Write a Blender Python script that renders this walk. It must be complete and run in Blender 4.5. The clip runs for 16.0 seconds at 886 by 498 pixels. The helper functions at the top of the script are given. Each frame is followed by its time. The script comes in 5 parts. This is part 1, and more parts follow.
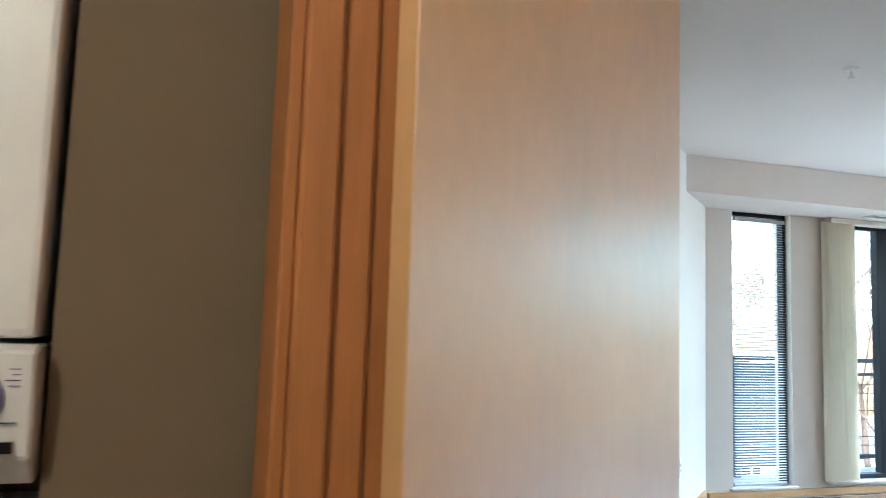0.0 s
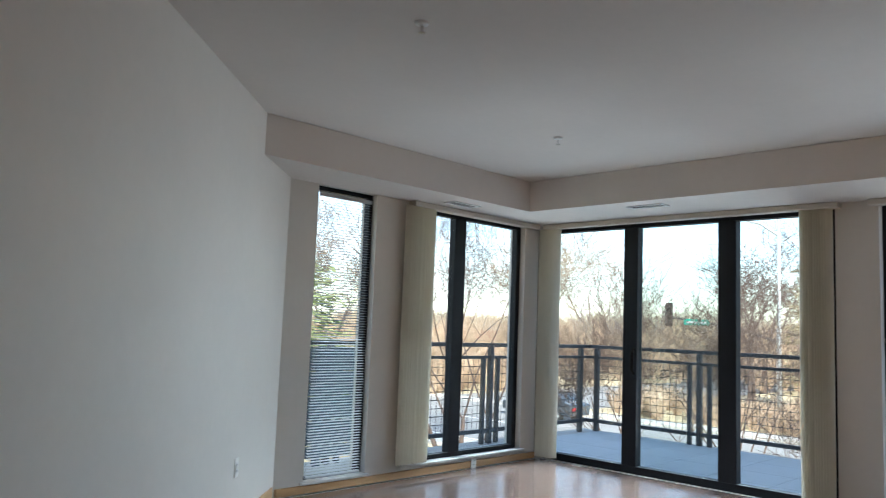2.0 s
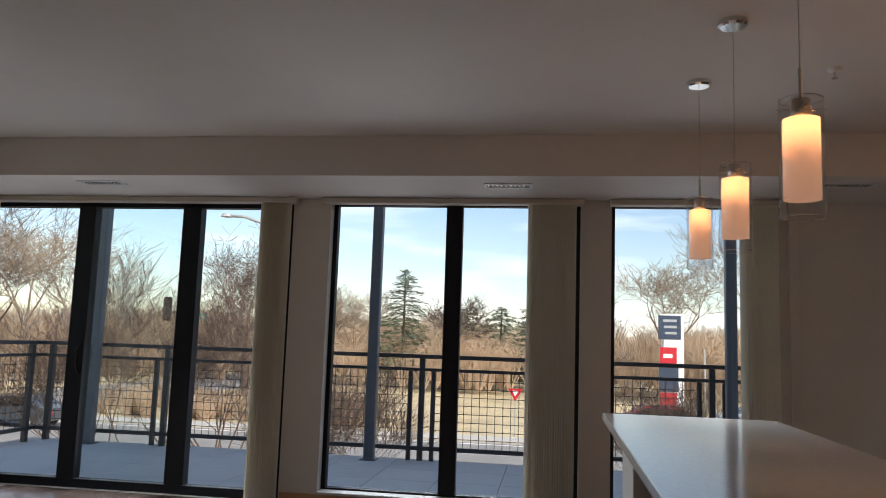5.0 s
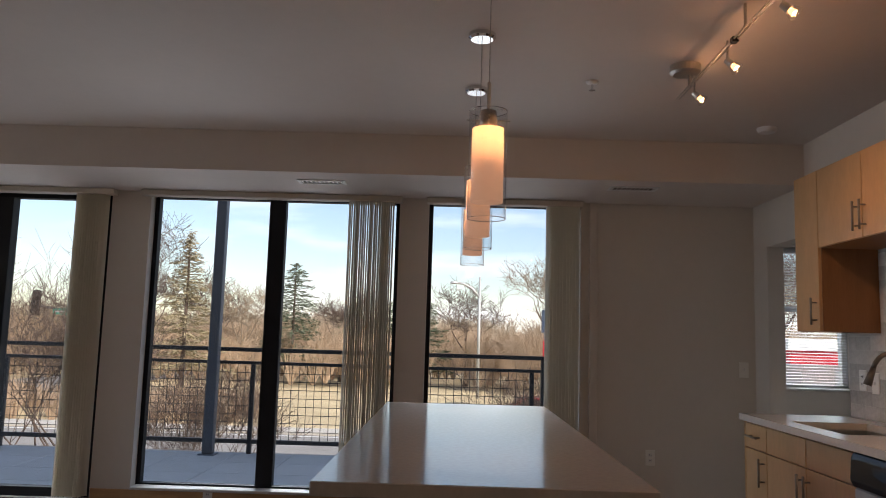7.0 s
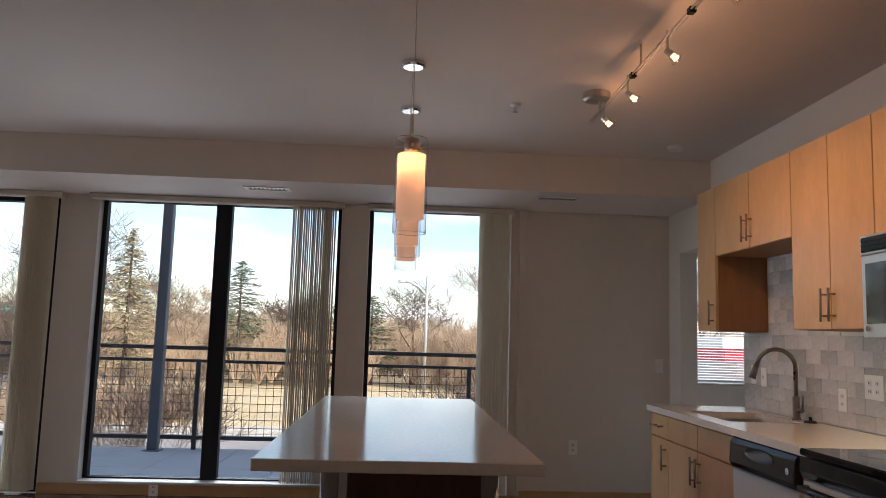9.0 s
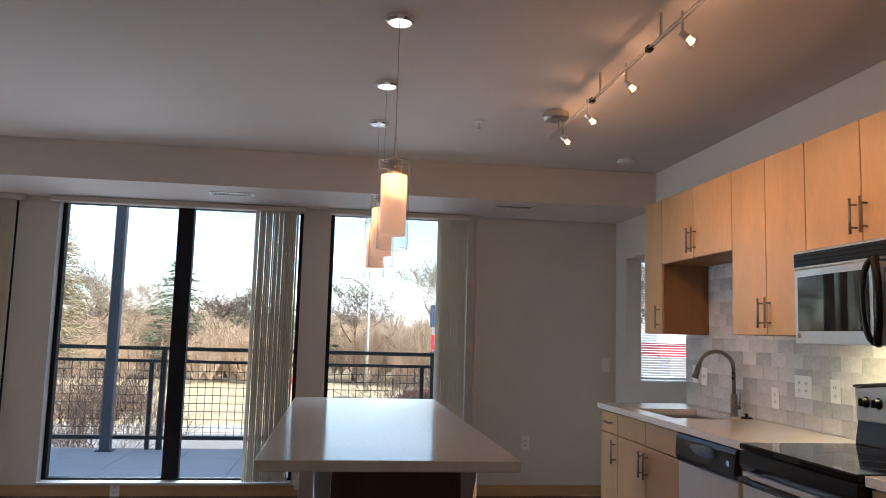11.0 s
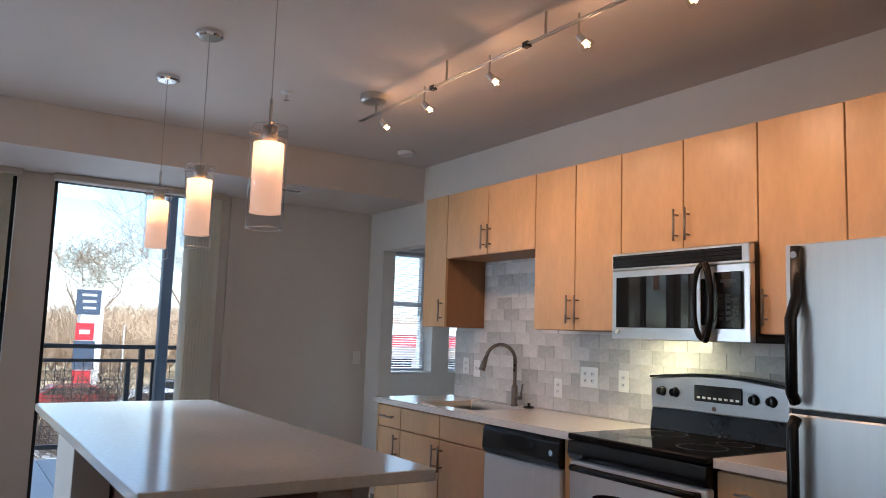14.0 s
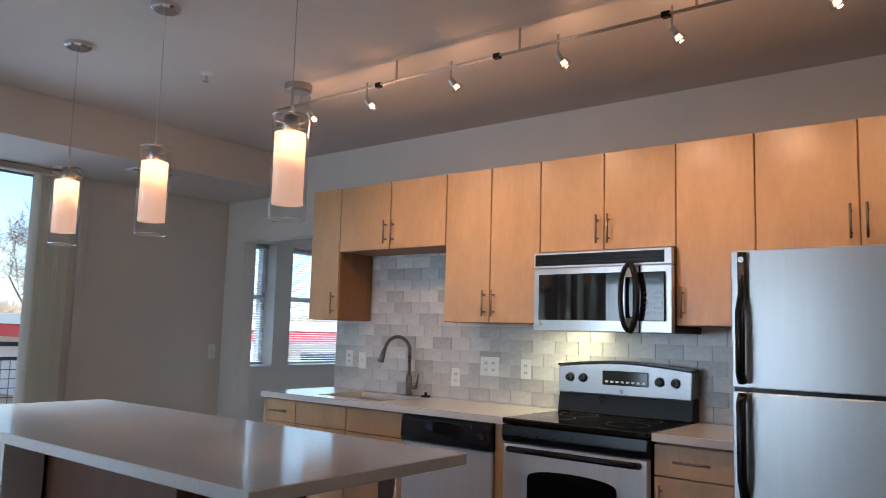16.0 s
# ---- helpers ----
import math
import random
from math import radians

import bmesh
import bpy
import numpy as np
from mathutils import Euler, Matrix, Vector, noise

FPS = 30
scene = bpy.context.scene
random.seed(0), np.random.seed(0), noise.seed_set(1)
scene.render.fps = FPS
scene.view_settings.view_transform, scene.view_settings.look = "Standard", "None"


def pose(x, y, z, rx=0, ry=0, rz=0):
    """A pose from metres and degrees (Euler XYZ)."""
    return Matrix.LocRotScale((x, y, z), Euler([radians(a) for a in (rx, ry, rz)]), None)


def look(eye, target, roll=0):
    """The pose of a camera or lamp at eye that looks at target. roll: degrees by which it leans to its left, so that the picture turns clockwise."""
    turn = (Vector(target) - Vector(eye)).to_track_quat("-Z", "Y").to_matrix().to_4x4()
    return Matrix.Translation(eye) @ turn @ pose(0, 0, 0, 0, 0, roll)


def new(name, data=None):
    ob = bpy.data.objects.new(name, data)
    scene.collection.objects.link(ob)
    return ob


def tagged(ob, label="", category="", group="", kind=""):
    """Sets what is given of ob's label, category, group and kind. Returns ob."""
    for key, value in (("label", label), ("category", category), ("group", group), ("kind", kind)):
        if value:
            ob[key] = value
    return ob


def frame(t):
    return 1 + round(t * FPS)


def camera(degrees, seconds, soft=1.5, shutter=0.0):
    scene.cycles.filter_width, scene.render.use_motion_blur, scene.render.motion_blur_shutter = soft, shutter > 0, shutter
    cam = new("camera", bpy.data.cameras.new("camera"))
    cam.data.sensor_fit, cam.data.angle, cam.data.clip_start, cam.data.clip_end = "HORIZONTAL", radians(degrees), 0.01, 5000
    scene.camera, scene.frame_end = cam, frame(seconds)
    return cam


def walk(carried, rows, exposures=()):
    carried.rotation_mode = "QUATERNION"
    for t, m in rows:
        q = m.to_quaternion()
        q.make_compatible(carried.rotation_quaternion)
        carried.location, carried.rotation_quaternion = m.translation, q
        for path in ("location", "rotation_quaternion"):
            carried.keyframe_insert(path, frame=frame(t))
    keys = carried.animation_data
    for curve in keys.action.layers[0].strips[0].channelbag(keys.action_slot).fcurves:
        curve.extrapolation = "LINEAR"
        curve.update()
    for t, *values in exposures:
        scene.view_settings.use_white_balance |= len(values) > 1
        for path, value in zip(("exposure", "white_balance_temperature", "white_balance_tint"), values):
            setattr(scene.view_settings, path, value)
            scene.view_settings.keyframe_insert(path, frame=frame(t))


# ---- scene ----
cam = camera(60.6, 16.0, soft=0.9, shutter=0.2)
PATH = [
    (0, (-0.043, -0.078, 1.33), (0.57, 1.816, 1.53), 1.9),
    (0.5, (0.139, 0.05, 1.341), (0.937, 1.873, 1.538), 1.7),
    (1, (0.247, 0.16, 1.293), (1.23, 1.89, 1.498), 2.0),
    (1.5, (0.434, 0.279, 1.287), (1.645, 1.857, 1.492), 2.1),
    (2, (0.708, 0.364, 1.302), (2.128, 1.757, 1.504), 2.2),
    (2.5, (0.897, 0.463, 1.31), (2.462, 1.692, 1.513), 2.1),
    (3, (1.062, 0.515, 1.315), (2.779, 1.519, 1.525), 2.0),
    (3.5, (1.226, 0.437, 1.313), (3.061, 1.202, 1.53), 1.8),
    (4, (1.302, 0.368, 1.302), (3.213, 0.912, 1.53), 1.9),
    (4.2, (1.318, 0.359, 1.306), (3.248, 0.828, 1.537), 2.0),
    (6.3, (1.224, -0.241, 1.285), (3.205, -0.095, 1.517), 1.7),
    (6.5, (1.228, -0.315, 1.292), (3.211, -0.206, 1.524), 1.8),
    (7, (1.19, -0.398, 1.305), (3.177, -0.373, 1.535), 1.7),
    (7.5, (1.093, -0.431, 1.305), (3.08, -0.468, 1.532), 1.7),
    (8, (0.938, -0.452, 1.303), (2.924, -0.525, 1.525), 1.6),
    (8.5, (0.873, -0.504, 1.306), (2.858, -0.591, 1.531), 1.6),
    (10.8, (0.597, -0.292, 1.341), (2.568, -0.542, 1.567), 1.7),
    (11, (0.589, -0.304, 1.355), (2.559, -0.569, 1.577), 1.6),
    (11.5, (0.57, -0.286, 1.377), (2.532, -0.607, 1.596), 1.8),
    (12, (0.608, -0.238, 1.375), (2.558, -0.625, 1.593), 1.9),
    (12.5, (0.75, -0.146, 1.376), (2.668, -0.67, 1.589), 2.1),
    (13, (0.847, 0.024, 1.342), (2.693, -0.715, 1.556), 2.2),
    (13.5, (0.941, 0.233, 1.345), (2.69, -0.712, 1.563), 2.2),
    (14, (1.131, 0.403, 1.355), (2.791, -0.69, 1.575), 1.9),
    (14.5, (1.295, 0.609, 1.348), (2.898, -0.568, 1.565), 1.7),
    (15, (1.38, 0.842, 1.352), (2.921, -0.415, 1.57), 1.7),
    (15.5, (1.503, 0.988, 1.342), (2.91, -0.417, 1.56), 1.6),
    (16, (1.638, 1.154, 1.327), (2.874, -0.404, 1.547), 1.6),
]
walk(cam, [(t, look(eye, target, roll)) for t, eye, target, roll in PATH],
     [(0.0, 2.75, 5500, 1), (1.0, 2.15, 5500, 3), (1.5, 1.65, 5700, 5), (2.0, 1.35, 5950, 6), (2.5, 1.15, 6050, 8), (3.0, 0.95, 6100, 9), (3.5, 0.6, 6250, 12), (4.2, 0.35, 6550, 14),
      (6.5, 0.35, 6800, 19), (8.5, 0.6, 6700, 19), (10.8, 1.05, 6150, 15), (12.5, 1.25, 5800, 13), (14.5, 1.3, 5600, 11), (16.0, 1.2, 5500, 10)])

# ---- daylight ----
world = bpy.data.worlds.new("sky")
scene.world = world
world.use_nodes = True
wn, wl = world.node_tree.nodes, world.node_tree.links
sky = wn.new("ShaderNodeTexSky")
sky.sky_type, sky.sun_disc = "NISHITA", False
sky.sun_elevation, sky.sun_rotation = radians(38), radians(222)
sky.air_density, sky.dust_density = 1.0, 0.6
wc = wn.new("ShaderNodeTexCoord")
wm = wn.new("ShaderNodeMapping")
wm.inputs["Scale"].default_value = (1.2, 1.2, 7.0)
cloud = wn.new("ShaderNodeTexNoise")
cloud.inputs["Scale"].default_value, cloud.inputs["Detail"].default_value = 2.6, 7.0
cr = wn.new("ShaderNodeValToRGB")
cr.color_ramp.elements[0].position, cr.color_ramp.elements[1].position = 0.5, 0.72
cr.color_ramp.elements[1].color = (0.75, 0.75, 0.75, 1)
cm = wn.new("ShaderNodeMixRGB")
cm.inputs["Color2"].default_value = (8.5, 8.8, 9.2, 1)
wl.new(wc.outputs["Generated"], wm.inputs["Vector"])
wl.new(wm.outputs["Vector"], cloud.inputs["Vector"])
wl.new(cloud.outputs["Fac"], cr.inputs["Fac"])
wl.new(cr.outputs["Color"], cm.inputs["Fac"])
wl.new(sky.outputs["Color"], cm.inputs["Color1"])
wl.new(cm.outputs["Color"], wn["Background"].inputs["Color"])
wn["Background"].inputs["Strength"].default_value = 0.15

sun = new("sun", bpy.data.lights.new("sun", "SUN"))
sun.data.energy, sun.data.angle, sun.data.color = 5.0, radians(0.53), (1.0, 0.93, 0.82)
sun.matrix_world = look((-20, -22, 23), (0, 0, 0))


# light of sky and sunlit ground entering at the window openings
for name, x, y, z, w, h, head, power in (("slider_daylight", 7.125, 3.76, 1.2, 2.3, 1.9, 90, 11.0), ("middle_daylight", 7.125, 1.15, 1.2, 1.4, 1.9, 90, 7.5), ("narrow_daylight", 7.125, -0.68, 1.2, 0.8, 1.9, 90, 4.0),
                                         ("north_daylight", 6.2, 5.245, 1.2, 1.1, 1.9, 180, 6.0), ("north_narrow_daylight", 4.54, 5.235, 1.2, 0.45, 1.9, 180, 2.0),
                                         ("nook_daylight", 7.99, -3.5, 1.56, 0.75, 1.1, 90, 3.0), ("nook_far_daylight", 7.99, -4.85, 1.56, 1.1, 1.1, 90, 4.0)):
    for side, tilt, share in (("up", 36, 0.17), ("down", -40, 2.05)):
        lamp = new(name + "_" + side, bpy.data.lights.new(name, "AREA"))
        lamp.data.shape, lamp.data.size, lamp.data.size_y = "RECTANGLE", w, h
        lamp.data.energy, lamp.data.color, lamp.data.spread = power * share, (0.80, 0.91, 1.0), radians(48)
        lamp.matrix_world = pose(x, y, z, 90 + tilt, 0, head)

for name, x, y, z, w, h, head, power, cone in (("slider_level", 7.125, 3.76, 1.2, 2.3, 1.9, 85, 3.6, 46), ("north_level", 6.2, 5.245, 1.2, 1.1, 1.9, 172, 3.2, 46), ("north_narrow_level", 4.54, 5.235, 1.2, 0.45, 1.9, 178, 1.5, 42)):
    lamp = new(name + "_daylight", bpy.data.lights.new(name, "AREA"))
    lamp.data.shape, lamp.data.size, lamp.data.size_y = "RECTANGLE", w, h
    lamp.data.energy, lamp.data.color, lamp.data.spread = power, (0.80, 0.91, 1.0), radians(cone)
    lamp.matrix_world = pose(x, y, z, 88, 0, head)

# ---- materials ----
def mat(name, col, rough=0.5, metal=0.0, vary=0.12, scale=6.0, bump=0.0, bscale=60.0, stretch=(1, 1, 1), spec=0.5, random=0.0, coat=0.0):
    m = bpy.data.materials.new(name)
    m.use_nodes = True
    n, l = m.node_tree.nodes, m.node_tree.links
    b = n["Principled BSDF"]
    b.inputs["Roughness"].default_value, b.inputs["Metallic"].default_value = rough, metal
    b.inputs["Specular IOR Level"].default_value = spec
    b.inputs["Coat Weight"].default_value = coat
    tc = n.new("ShaderNodeTexCoord")
    mp = n.new("ShaderNodeMapping")
    mp.inputs["Scale"].default_value = stretch
    l.new(tc.outputs["Object"], mp.inputs["Vector"])
    big = n.new("ShaderNodeTexNoise")
    big.inputs["Scale"].default_value, big.inputs["Detail"].default_value = scale, 5
    fine = n.new("ShaderNodeTexNoise")
    fine.inputs["Scale"].default_value, fine.inputs["Detail"].default_value = scale * 9, 3
    for q in (big, fine):
        l.new(mp.outputs["Vector"], q.inputs["Vector"])
    add = n.new("ShaderNodeMath")
    add.operation = "MULTIPLY_ADD"
    l.new(fine.outputs["Fac"], add.inputs[0])
    add.inputs[1].default_value = 0.45
    l.new(big.outputs["Fac"], add.inputs[2])
    val = add.outputs[0]
    if random:
        oi = n.new("ShaderNodeObjectInfo")
        ra = n.new("ShaderNodeMath")
        ra.operation = "MULTIPLY_ADD"
        l.new(oi.outputs["Random"], ra.inputs[0])
        ra.inputs[1].default_value = random
        l.new(val, ra.inputs[2])
        val = ra.outputs[0]
    mr = n.new("ShaderNodeMapRange")
    mr.inputs["From Min"].default_value, mr.inputs["From Max"].default_value = 0.45, 1.0 + random
    mr.inputs["To Min"].default_value, mr.inputs["To Max"].default_value = 1 - vary, 1 + vary
    l.new(val, mr.inputs["Value"])
    mul = n.new("ShaderNodeVectorMath")
    mul.operation = "SCALE"
    mul.inputs[0].default_value = col
    l.new(mr.outputs["Result"], mul.inputs["Scale"])
    l.new(mul.outputs["Vector"], b.inputs["Base Color"])
    rr = n.new("ShaderNodeMapRange")
    rr.inputs["To Min"].default_value, rr.inputs["To Max"].default_value = rough * 0.88, min(1, rough * 1.14)
    l.new(big.outputs["Fac"], rr.inputs["Value"])
    l.new(rr.outputs["Result"], b.inputs["Roughness"])
    if bump:
        bn = n.new("ShaderNodeTexNoise")
        bn.inputs["Scale"].default_value, bn.inputs["Detail"].default_value = bscale, 3
        l.new(mp.outputs["Vector"], bn.inputs["Vector"])
        bp = n.new("ShaderNodeBump")
        bp.inputs["Strength"].default_value, bp.inputs["Distance"].default_value = bump, 0.004
        l.new(bn.outputs["Fac"], bp.inputs["Height"])
        l.new(bp.outputs["Normal"], b.inputs["Normal"])
    return m


def glass_mat(name, tint=(1, 1, 1), gloss=0.02, edge=0.55, base=0.025):
    m = bpy.data.materials.new(name)
    m.use_nodes = True
    n, l = m.node_tree.nodes, m.node_tree.links
    n.remove(n["Principled BSDF"])
    tr, gl, mx, fr = (n.new("ShaderNodeBsdfTransparent"), n.new("ShaderNodeBsdfGlossy"), n.new("ShaderNodeMixShader"), n.new("ShaderNodeLayerWeight"))
    tr.inputs["Color"].default_value = (*tint, 1)
    gl.inputs["Roughness"].default_value = gloss
    fr.inputs["Blend"].default_value = 0.5
    pw, ma = n.new("ShaderNodeMath"), n.new("ShaderNodeMath")
    pw.operation, ma.operation = "POWER", "MULTIPLY_ADD"
    pw.inputs[1].default_value = 4.5
    ma.inputs[1].default_value, ma.inputs[2].default_value = edge, base
    l.new(fr.outputs["Facing"], pw.inputs[0])
    l.new(pw.outputs[0], ma.inputs[0])
    l.new(ma.outputs[0], mx.inputs[0])
    l.new(tr.outputs[0], mx.inputs[1])
    l.new(gl.outputs[0], mx.inputs[2])
    l.new(mx.outputs[0], n["Material Output"].inputs["Surface"])
    return m


def translucent_mat(name, col, share=0.6, glow=0.0):
    m = bpy.data.materials.new(name)
    m.use_nodes = True
    n, l = m.node_tree.nodes, m.node_tree.links
    n.remove(n["Principled BSDF"])
    d, t, mx = n.new("ShaderNodeBsdfDiffuse"), n.new("ShaderNodeBsdfTranslucent"), n.new("ShaderNodeMixShader")
    ns = n.new("ShaderNodeTexNoise")
    ns.inputs["Scale"].default_value = 14
    cx = n.new("ShaderNodeMixRGB")
    cx.inputs["Color1"].default_value = (*[c * 0.93 for c in col], 1)
    cx.inputs["Color2"].default_value = (*col, 1)
    l.new(ns.outputs["Fac"], cx.inputs["Fac"])
    for q in (d, t):
        l.new(cx.outputs[0], q.inputs["Color"])
    mx.inputs[0].default_value = share
    l.new(d.outputs[0], mx.inputs[1])
    l.new(t.outputs[0], mx.inputs[2])
    if glow:
        em, ad = n.new("ShaderNodeEmission"), n.new("ShaderNodeAddShader")
        em.inputs["Color"].default_value, em.inputs["Strength"].default_value = (1.0, 0.60, 0.38, 1), glow
        l.new(mx.outputs[0], ad.inputs[0])
        l.new(em.outputs[0], ad.inputs[1])
        mx = ad
    l.new(mx.outputs[0], n["Material Output"].inputs["Surface"])
    return m


def glow_mat(name, col, strength):
    m = bpy.data.materials.new(name)
    m.use_nodes = True
    b = m.node_tree.nodes["Principled BSDF"]
    b.inputs["Emission Color"].default_value, b.inputs["Emission Strength"].default_value = (*col, 1), strength
    return m


M_WALL = mat("wall_paint", (0.64, 0.605, 0.555), 0.85, vary=0.03, scale=2, bump=0.12, bscale=220)
M_CEIL = mat("ceiling_paint", (0.68, 0.63, 0.585), 0.95, vary=0.03, scale=2, bump=0.25, bscale=160)
# taupe paint with the shade under the closet header put into its colour
M_TAUPE_SHADED = mat("shaded_closet_paint", (0.175, 0.130, 0.078), 0.9, vary=0.04, scale=2, bump=0.1, bscale=200)
M_MAPLE = mat("maple_veneer", (0.58, 0.36, 0.18), 0.3, vary=0.15, scale=2.0, stretch=(2.4, 2.4, 0.75), bump=0.03, bscale=60)
M_MAPLE_DOOR = mat("maple_door_veneer", (0.66, 0.40, 0.175), 0.36, vary=0.10, scale=2.6, stretch=(1.9, 1.9, 0.8), bump=0.05, bscale=34, spec=0.9)
M_MAPLE_DOOR.node_tree.nodes["Principled BSDF"].inputs["Coat Weight"].default_value = 1.0
M_MAPLE_DOOR.node_tree.nodes["Principled BSDF"].inputs["Coat Roughness"].default_value = 0.3
M_MAPLE_DOOR.node_tree.nodes["Principled BSDF"].inputs["Coat IOR"].default_value = 1.9
# cabinet box maple, darkened so the gaps between doors read as shade
M_MAPLE_SHADED = mat("maple_gap_shade", (0.30, 0.145, 0.06), 0.5, vary=0.15, scale=4, stretch=(5, 5, 0.6))
M_OAKTRIM = mat("stained_casing", (0.39, 0.155, 0.042), 0.5, vary=0.16, scale=4, stretch=(6, 6, 0.5), bump=0.04)
M_BASE = mat("wood_baseboard", (0.50, 0.30, 0.14), 0.4, vary=0.14, scale=3, stretch=(1, 1, 8))
M_FLOOR = mat("laminate_plank", (0.105, 0.068, 0.052), 0.17, vary=0.22, scale=3, stretch=(0.7, 9, 1), bump=0.05, bscale=40, random=0.3)
M_BLACKFR = mat("dark_window_frame", (0.010, 0.011, 0.014), 0.55, vary=0.2, scale=8, spec=0.25)
M_WHITEFR = mat("white_vinyl", (0.72, 0.72, 0.70), 0.45, vary=0.04)
M_SILL = mat("sill_stone", (0.55, 0.53, 0.50), 0.3, vary=0.12, scale=14)
M_VALANCE = mat("valance_vinyl", (0.55, 0.50, 0.43), 0.6, vary=0.04)
M_VANE = translucent_mat("blind_vane", (0.88, 0.84, 0.75), 0.62)
# white slats greyed: their backlit shade is in the colour
M_SLAT_BACKLIT = mat("backlit_blind_slat", (0.40, 0.41, 0.42), 0.5, vary=0.05)
M_SLAT_PALE = mat("pale_blind_slat", (0.72, 0.73, 0.74), 0.5, vary=0.04)
M_QUARTZ = mat("quartz_top", (0.64, 0.615, 0.59), 0.13, vary=0.06, scale=55, spec=0.6)
M_STEEL = mat("brushed_steel", (0.60, 0.60, 0.59), 0.30, 1.0, vary=0.05, scale=3, stretch=(0.4, 1, 14), bump=0.02, bscale=220)
M_STEELP = mat("stainless_panel", (0.66, 0.67, 0.67), 0.34, 0.95, vary=0.04, scale=3, stretch=(9, 1, 0.4), bump=0.02, bscale=200)
# stainless made paler and less metallic; the windows' bright reflection is in the colour
M_STEEL_LIT = mat("window_lit_steel", (0.72, 0.73, 0.74), 0.46, 0.5, vary=0.04, scale=3, stretch=(9, 1, 0.4), bump=0.02, bscale=200)
M_STEELD = mat("dark_brushed_steel", (0.40, 0.40, 0.40), 0.36, 1.0, vary=0.05, scale=3, stretch=(0.4, 1, 14), bump=0.02, bscale=200)
M_FAUCET = mat("dark_nickel", (0.23, 0.205, 0.185), 0.28, 1.0, vary=0.05)
M_CHROME = mat("chrome", (0.75, 0.75, 0.75), 0.12, 1.0, vary=0.03)
M_NICKEL = mat("satin_nickel", (0.52, 0.49, 0.45), 0.32, 1.0, vary=0.05)
M_PULL = mat("dark_satin_nickel", (0.33, 0.29, 0.25), 0.34, 1.0, vary=0.05)
M_BLACK = mat("black_plastic", (0.009, 0.009, 0.010), 0.24, vary=0.15, spec=0.3)
M_BLACKGL = mat("black_glass", (0.008, 0.008, 0.009), 0.05, vary=0.1)
M_WHITE = mat("white_enamel", (0.72, 0.72, 0.71), 0.35, vary=0.03)
M_PLATE = mat("wall_plate", (0.80, 0.79, 0.75), 0.4, vary=0.03)
M_DARKWOOD = mat("island_panel", (0.10, 0.045, 0.025), 0.45, vary=0.25, scale=3, stretch=(5, 5, 0.6))
M_TILE = mat("marble_tile", (0.52, 0.51, 0.49), 0.25, vary=0.40, scale=6, random=0.6, bump=0.03)
M_GROUT = mat("grout", (0.57, 0.56, 0.53), 0.9, vary=0.05, scale=40)
M_RAIL = mat("painted_rail", (0.045, 0.047, 0.052), 0.5, vary=0.15)
M_PAVER = mat("concrete_paver", (0.50, 0.53, 0.55), 0.85, vary=0.12, scale=5, bump=0.3, bscale=90, random=0.3)
M_COLUMN = mat("steel_column", (0.11, 0.13, 0.16), 0.5, vary=0.12)
M_MESH = mat("dark_wire", (0.03, 0.031, 0.034), 0.6, vary=0.1)
M_FACADE = mat("facade_panel", (0.35, 0.34, 0.32), 0.8, vary=0.08, scale=3)
M_GRASS = mat("dry_grass", (0.50, 0.40, 0.245), 0.95, vary=0.25, scale=0.35, bump=0.5, bscale=8)
M_ROAD = mat("asphalt", (0.25, 0.24, 0.23), 0.9, vary=0.15, scale=0.6, bump=0.3, bscale=40)
M_WALK = mat("pavement_concrete", (0.45, 0.43, 0.40), 0.9, vary=0.1, scale=1.2)
M_BARK = mat("bark", (0.105, 0.072, 0.056), 0.9, vary=0.3, scale=3, stretch=(1, 1, 0.3))
M_BARK2 = mat("pale_bark", (0.30, 0.23, 0.16), 0.9, vary=0.3, scale=3, stretch=(1, 1, 0.3))
M_TWIG = mat("brown_twigs", (0.45, 0.325, 0.22), 0.95, vary=0.45, scale=0.25)
M_TWIG2 = mat("grey_twigs", (0.40, 0.32, 0.23), 0.95, vary=0.4, scale=0.25)
M_NEEDLE = mat("conifer_needles", (0.10, 0.125, 0.075), 0.9, vary=0.4, scale=1.5)
M_NEEDLE2 = mat("dry_conifer", (0.30, 0.25, 0.15), 0.9, vary=0.4, scale=1.5)
M_NEEDLE3 = mat("pale_needles", (0.20, 0.23, 0.10), 0.9, vary=0.4, scale=1.5)
M_SCREEN = mat("blue_grey_boards", (0.09, 0.115, 0.14), 0.6, vary=0.2, scale=3, stretch=(0.5, 1, 8))
M_CORD = mat("silver_cord", (0.42, 0.40, 0.37), 0.45, vary=0.05)
M_BURNER = mat("burner_print", (0.05, 0.05, 0.052), 0.3)
M_GLASS = glass_mat("window_glass", (0.93, 0.96, 0.96))
M_CLEAR = glass_mat("clear_glass", (0.95, 0.95, 0.95))
M_TUBE = glass_mat("thick_clear_glass", (0.93, 0.94, 0.95), 0.03, 0.9, 0.05)
M_FROST = translucent_mat("frosted_glass", (0.86, 0.72, 0.62), 0.55, 0.16)
M_BULB = glow_mat("bulb", (1.0, 0.62, 0.28), 60)
M_LENS = glow_mat("spot_bulb", (1.0, 0.42, 0.13), 3.2)
M_SIGNRED = mat("sign_red", (0.55, 0.02, 0.03), 0.5, vary=0.05)
M_SIGNGREEN = mat("sign_green", (0.0, 0.42, 0.30), 0.5, vary=0.05)
M_SIGNWHITE = mat("sign_white", (0.75, 0.75, 0.75), 0.5, vary=0.04)
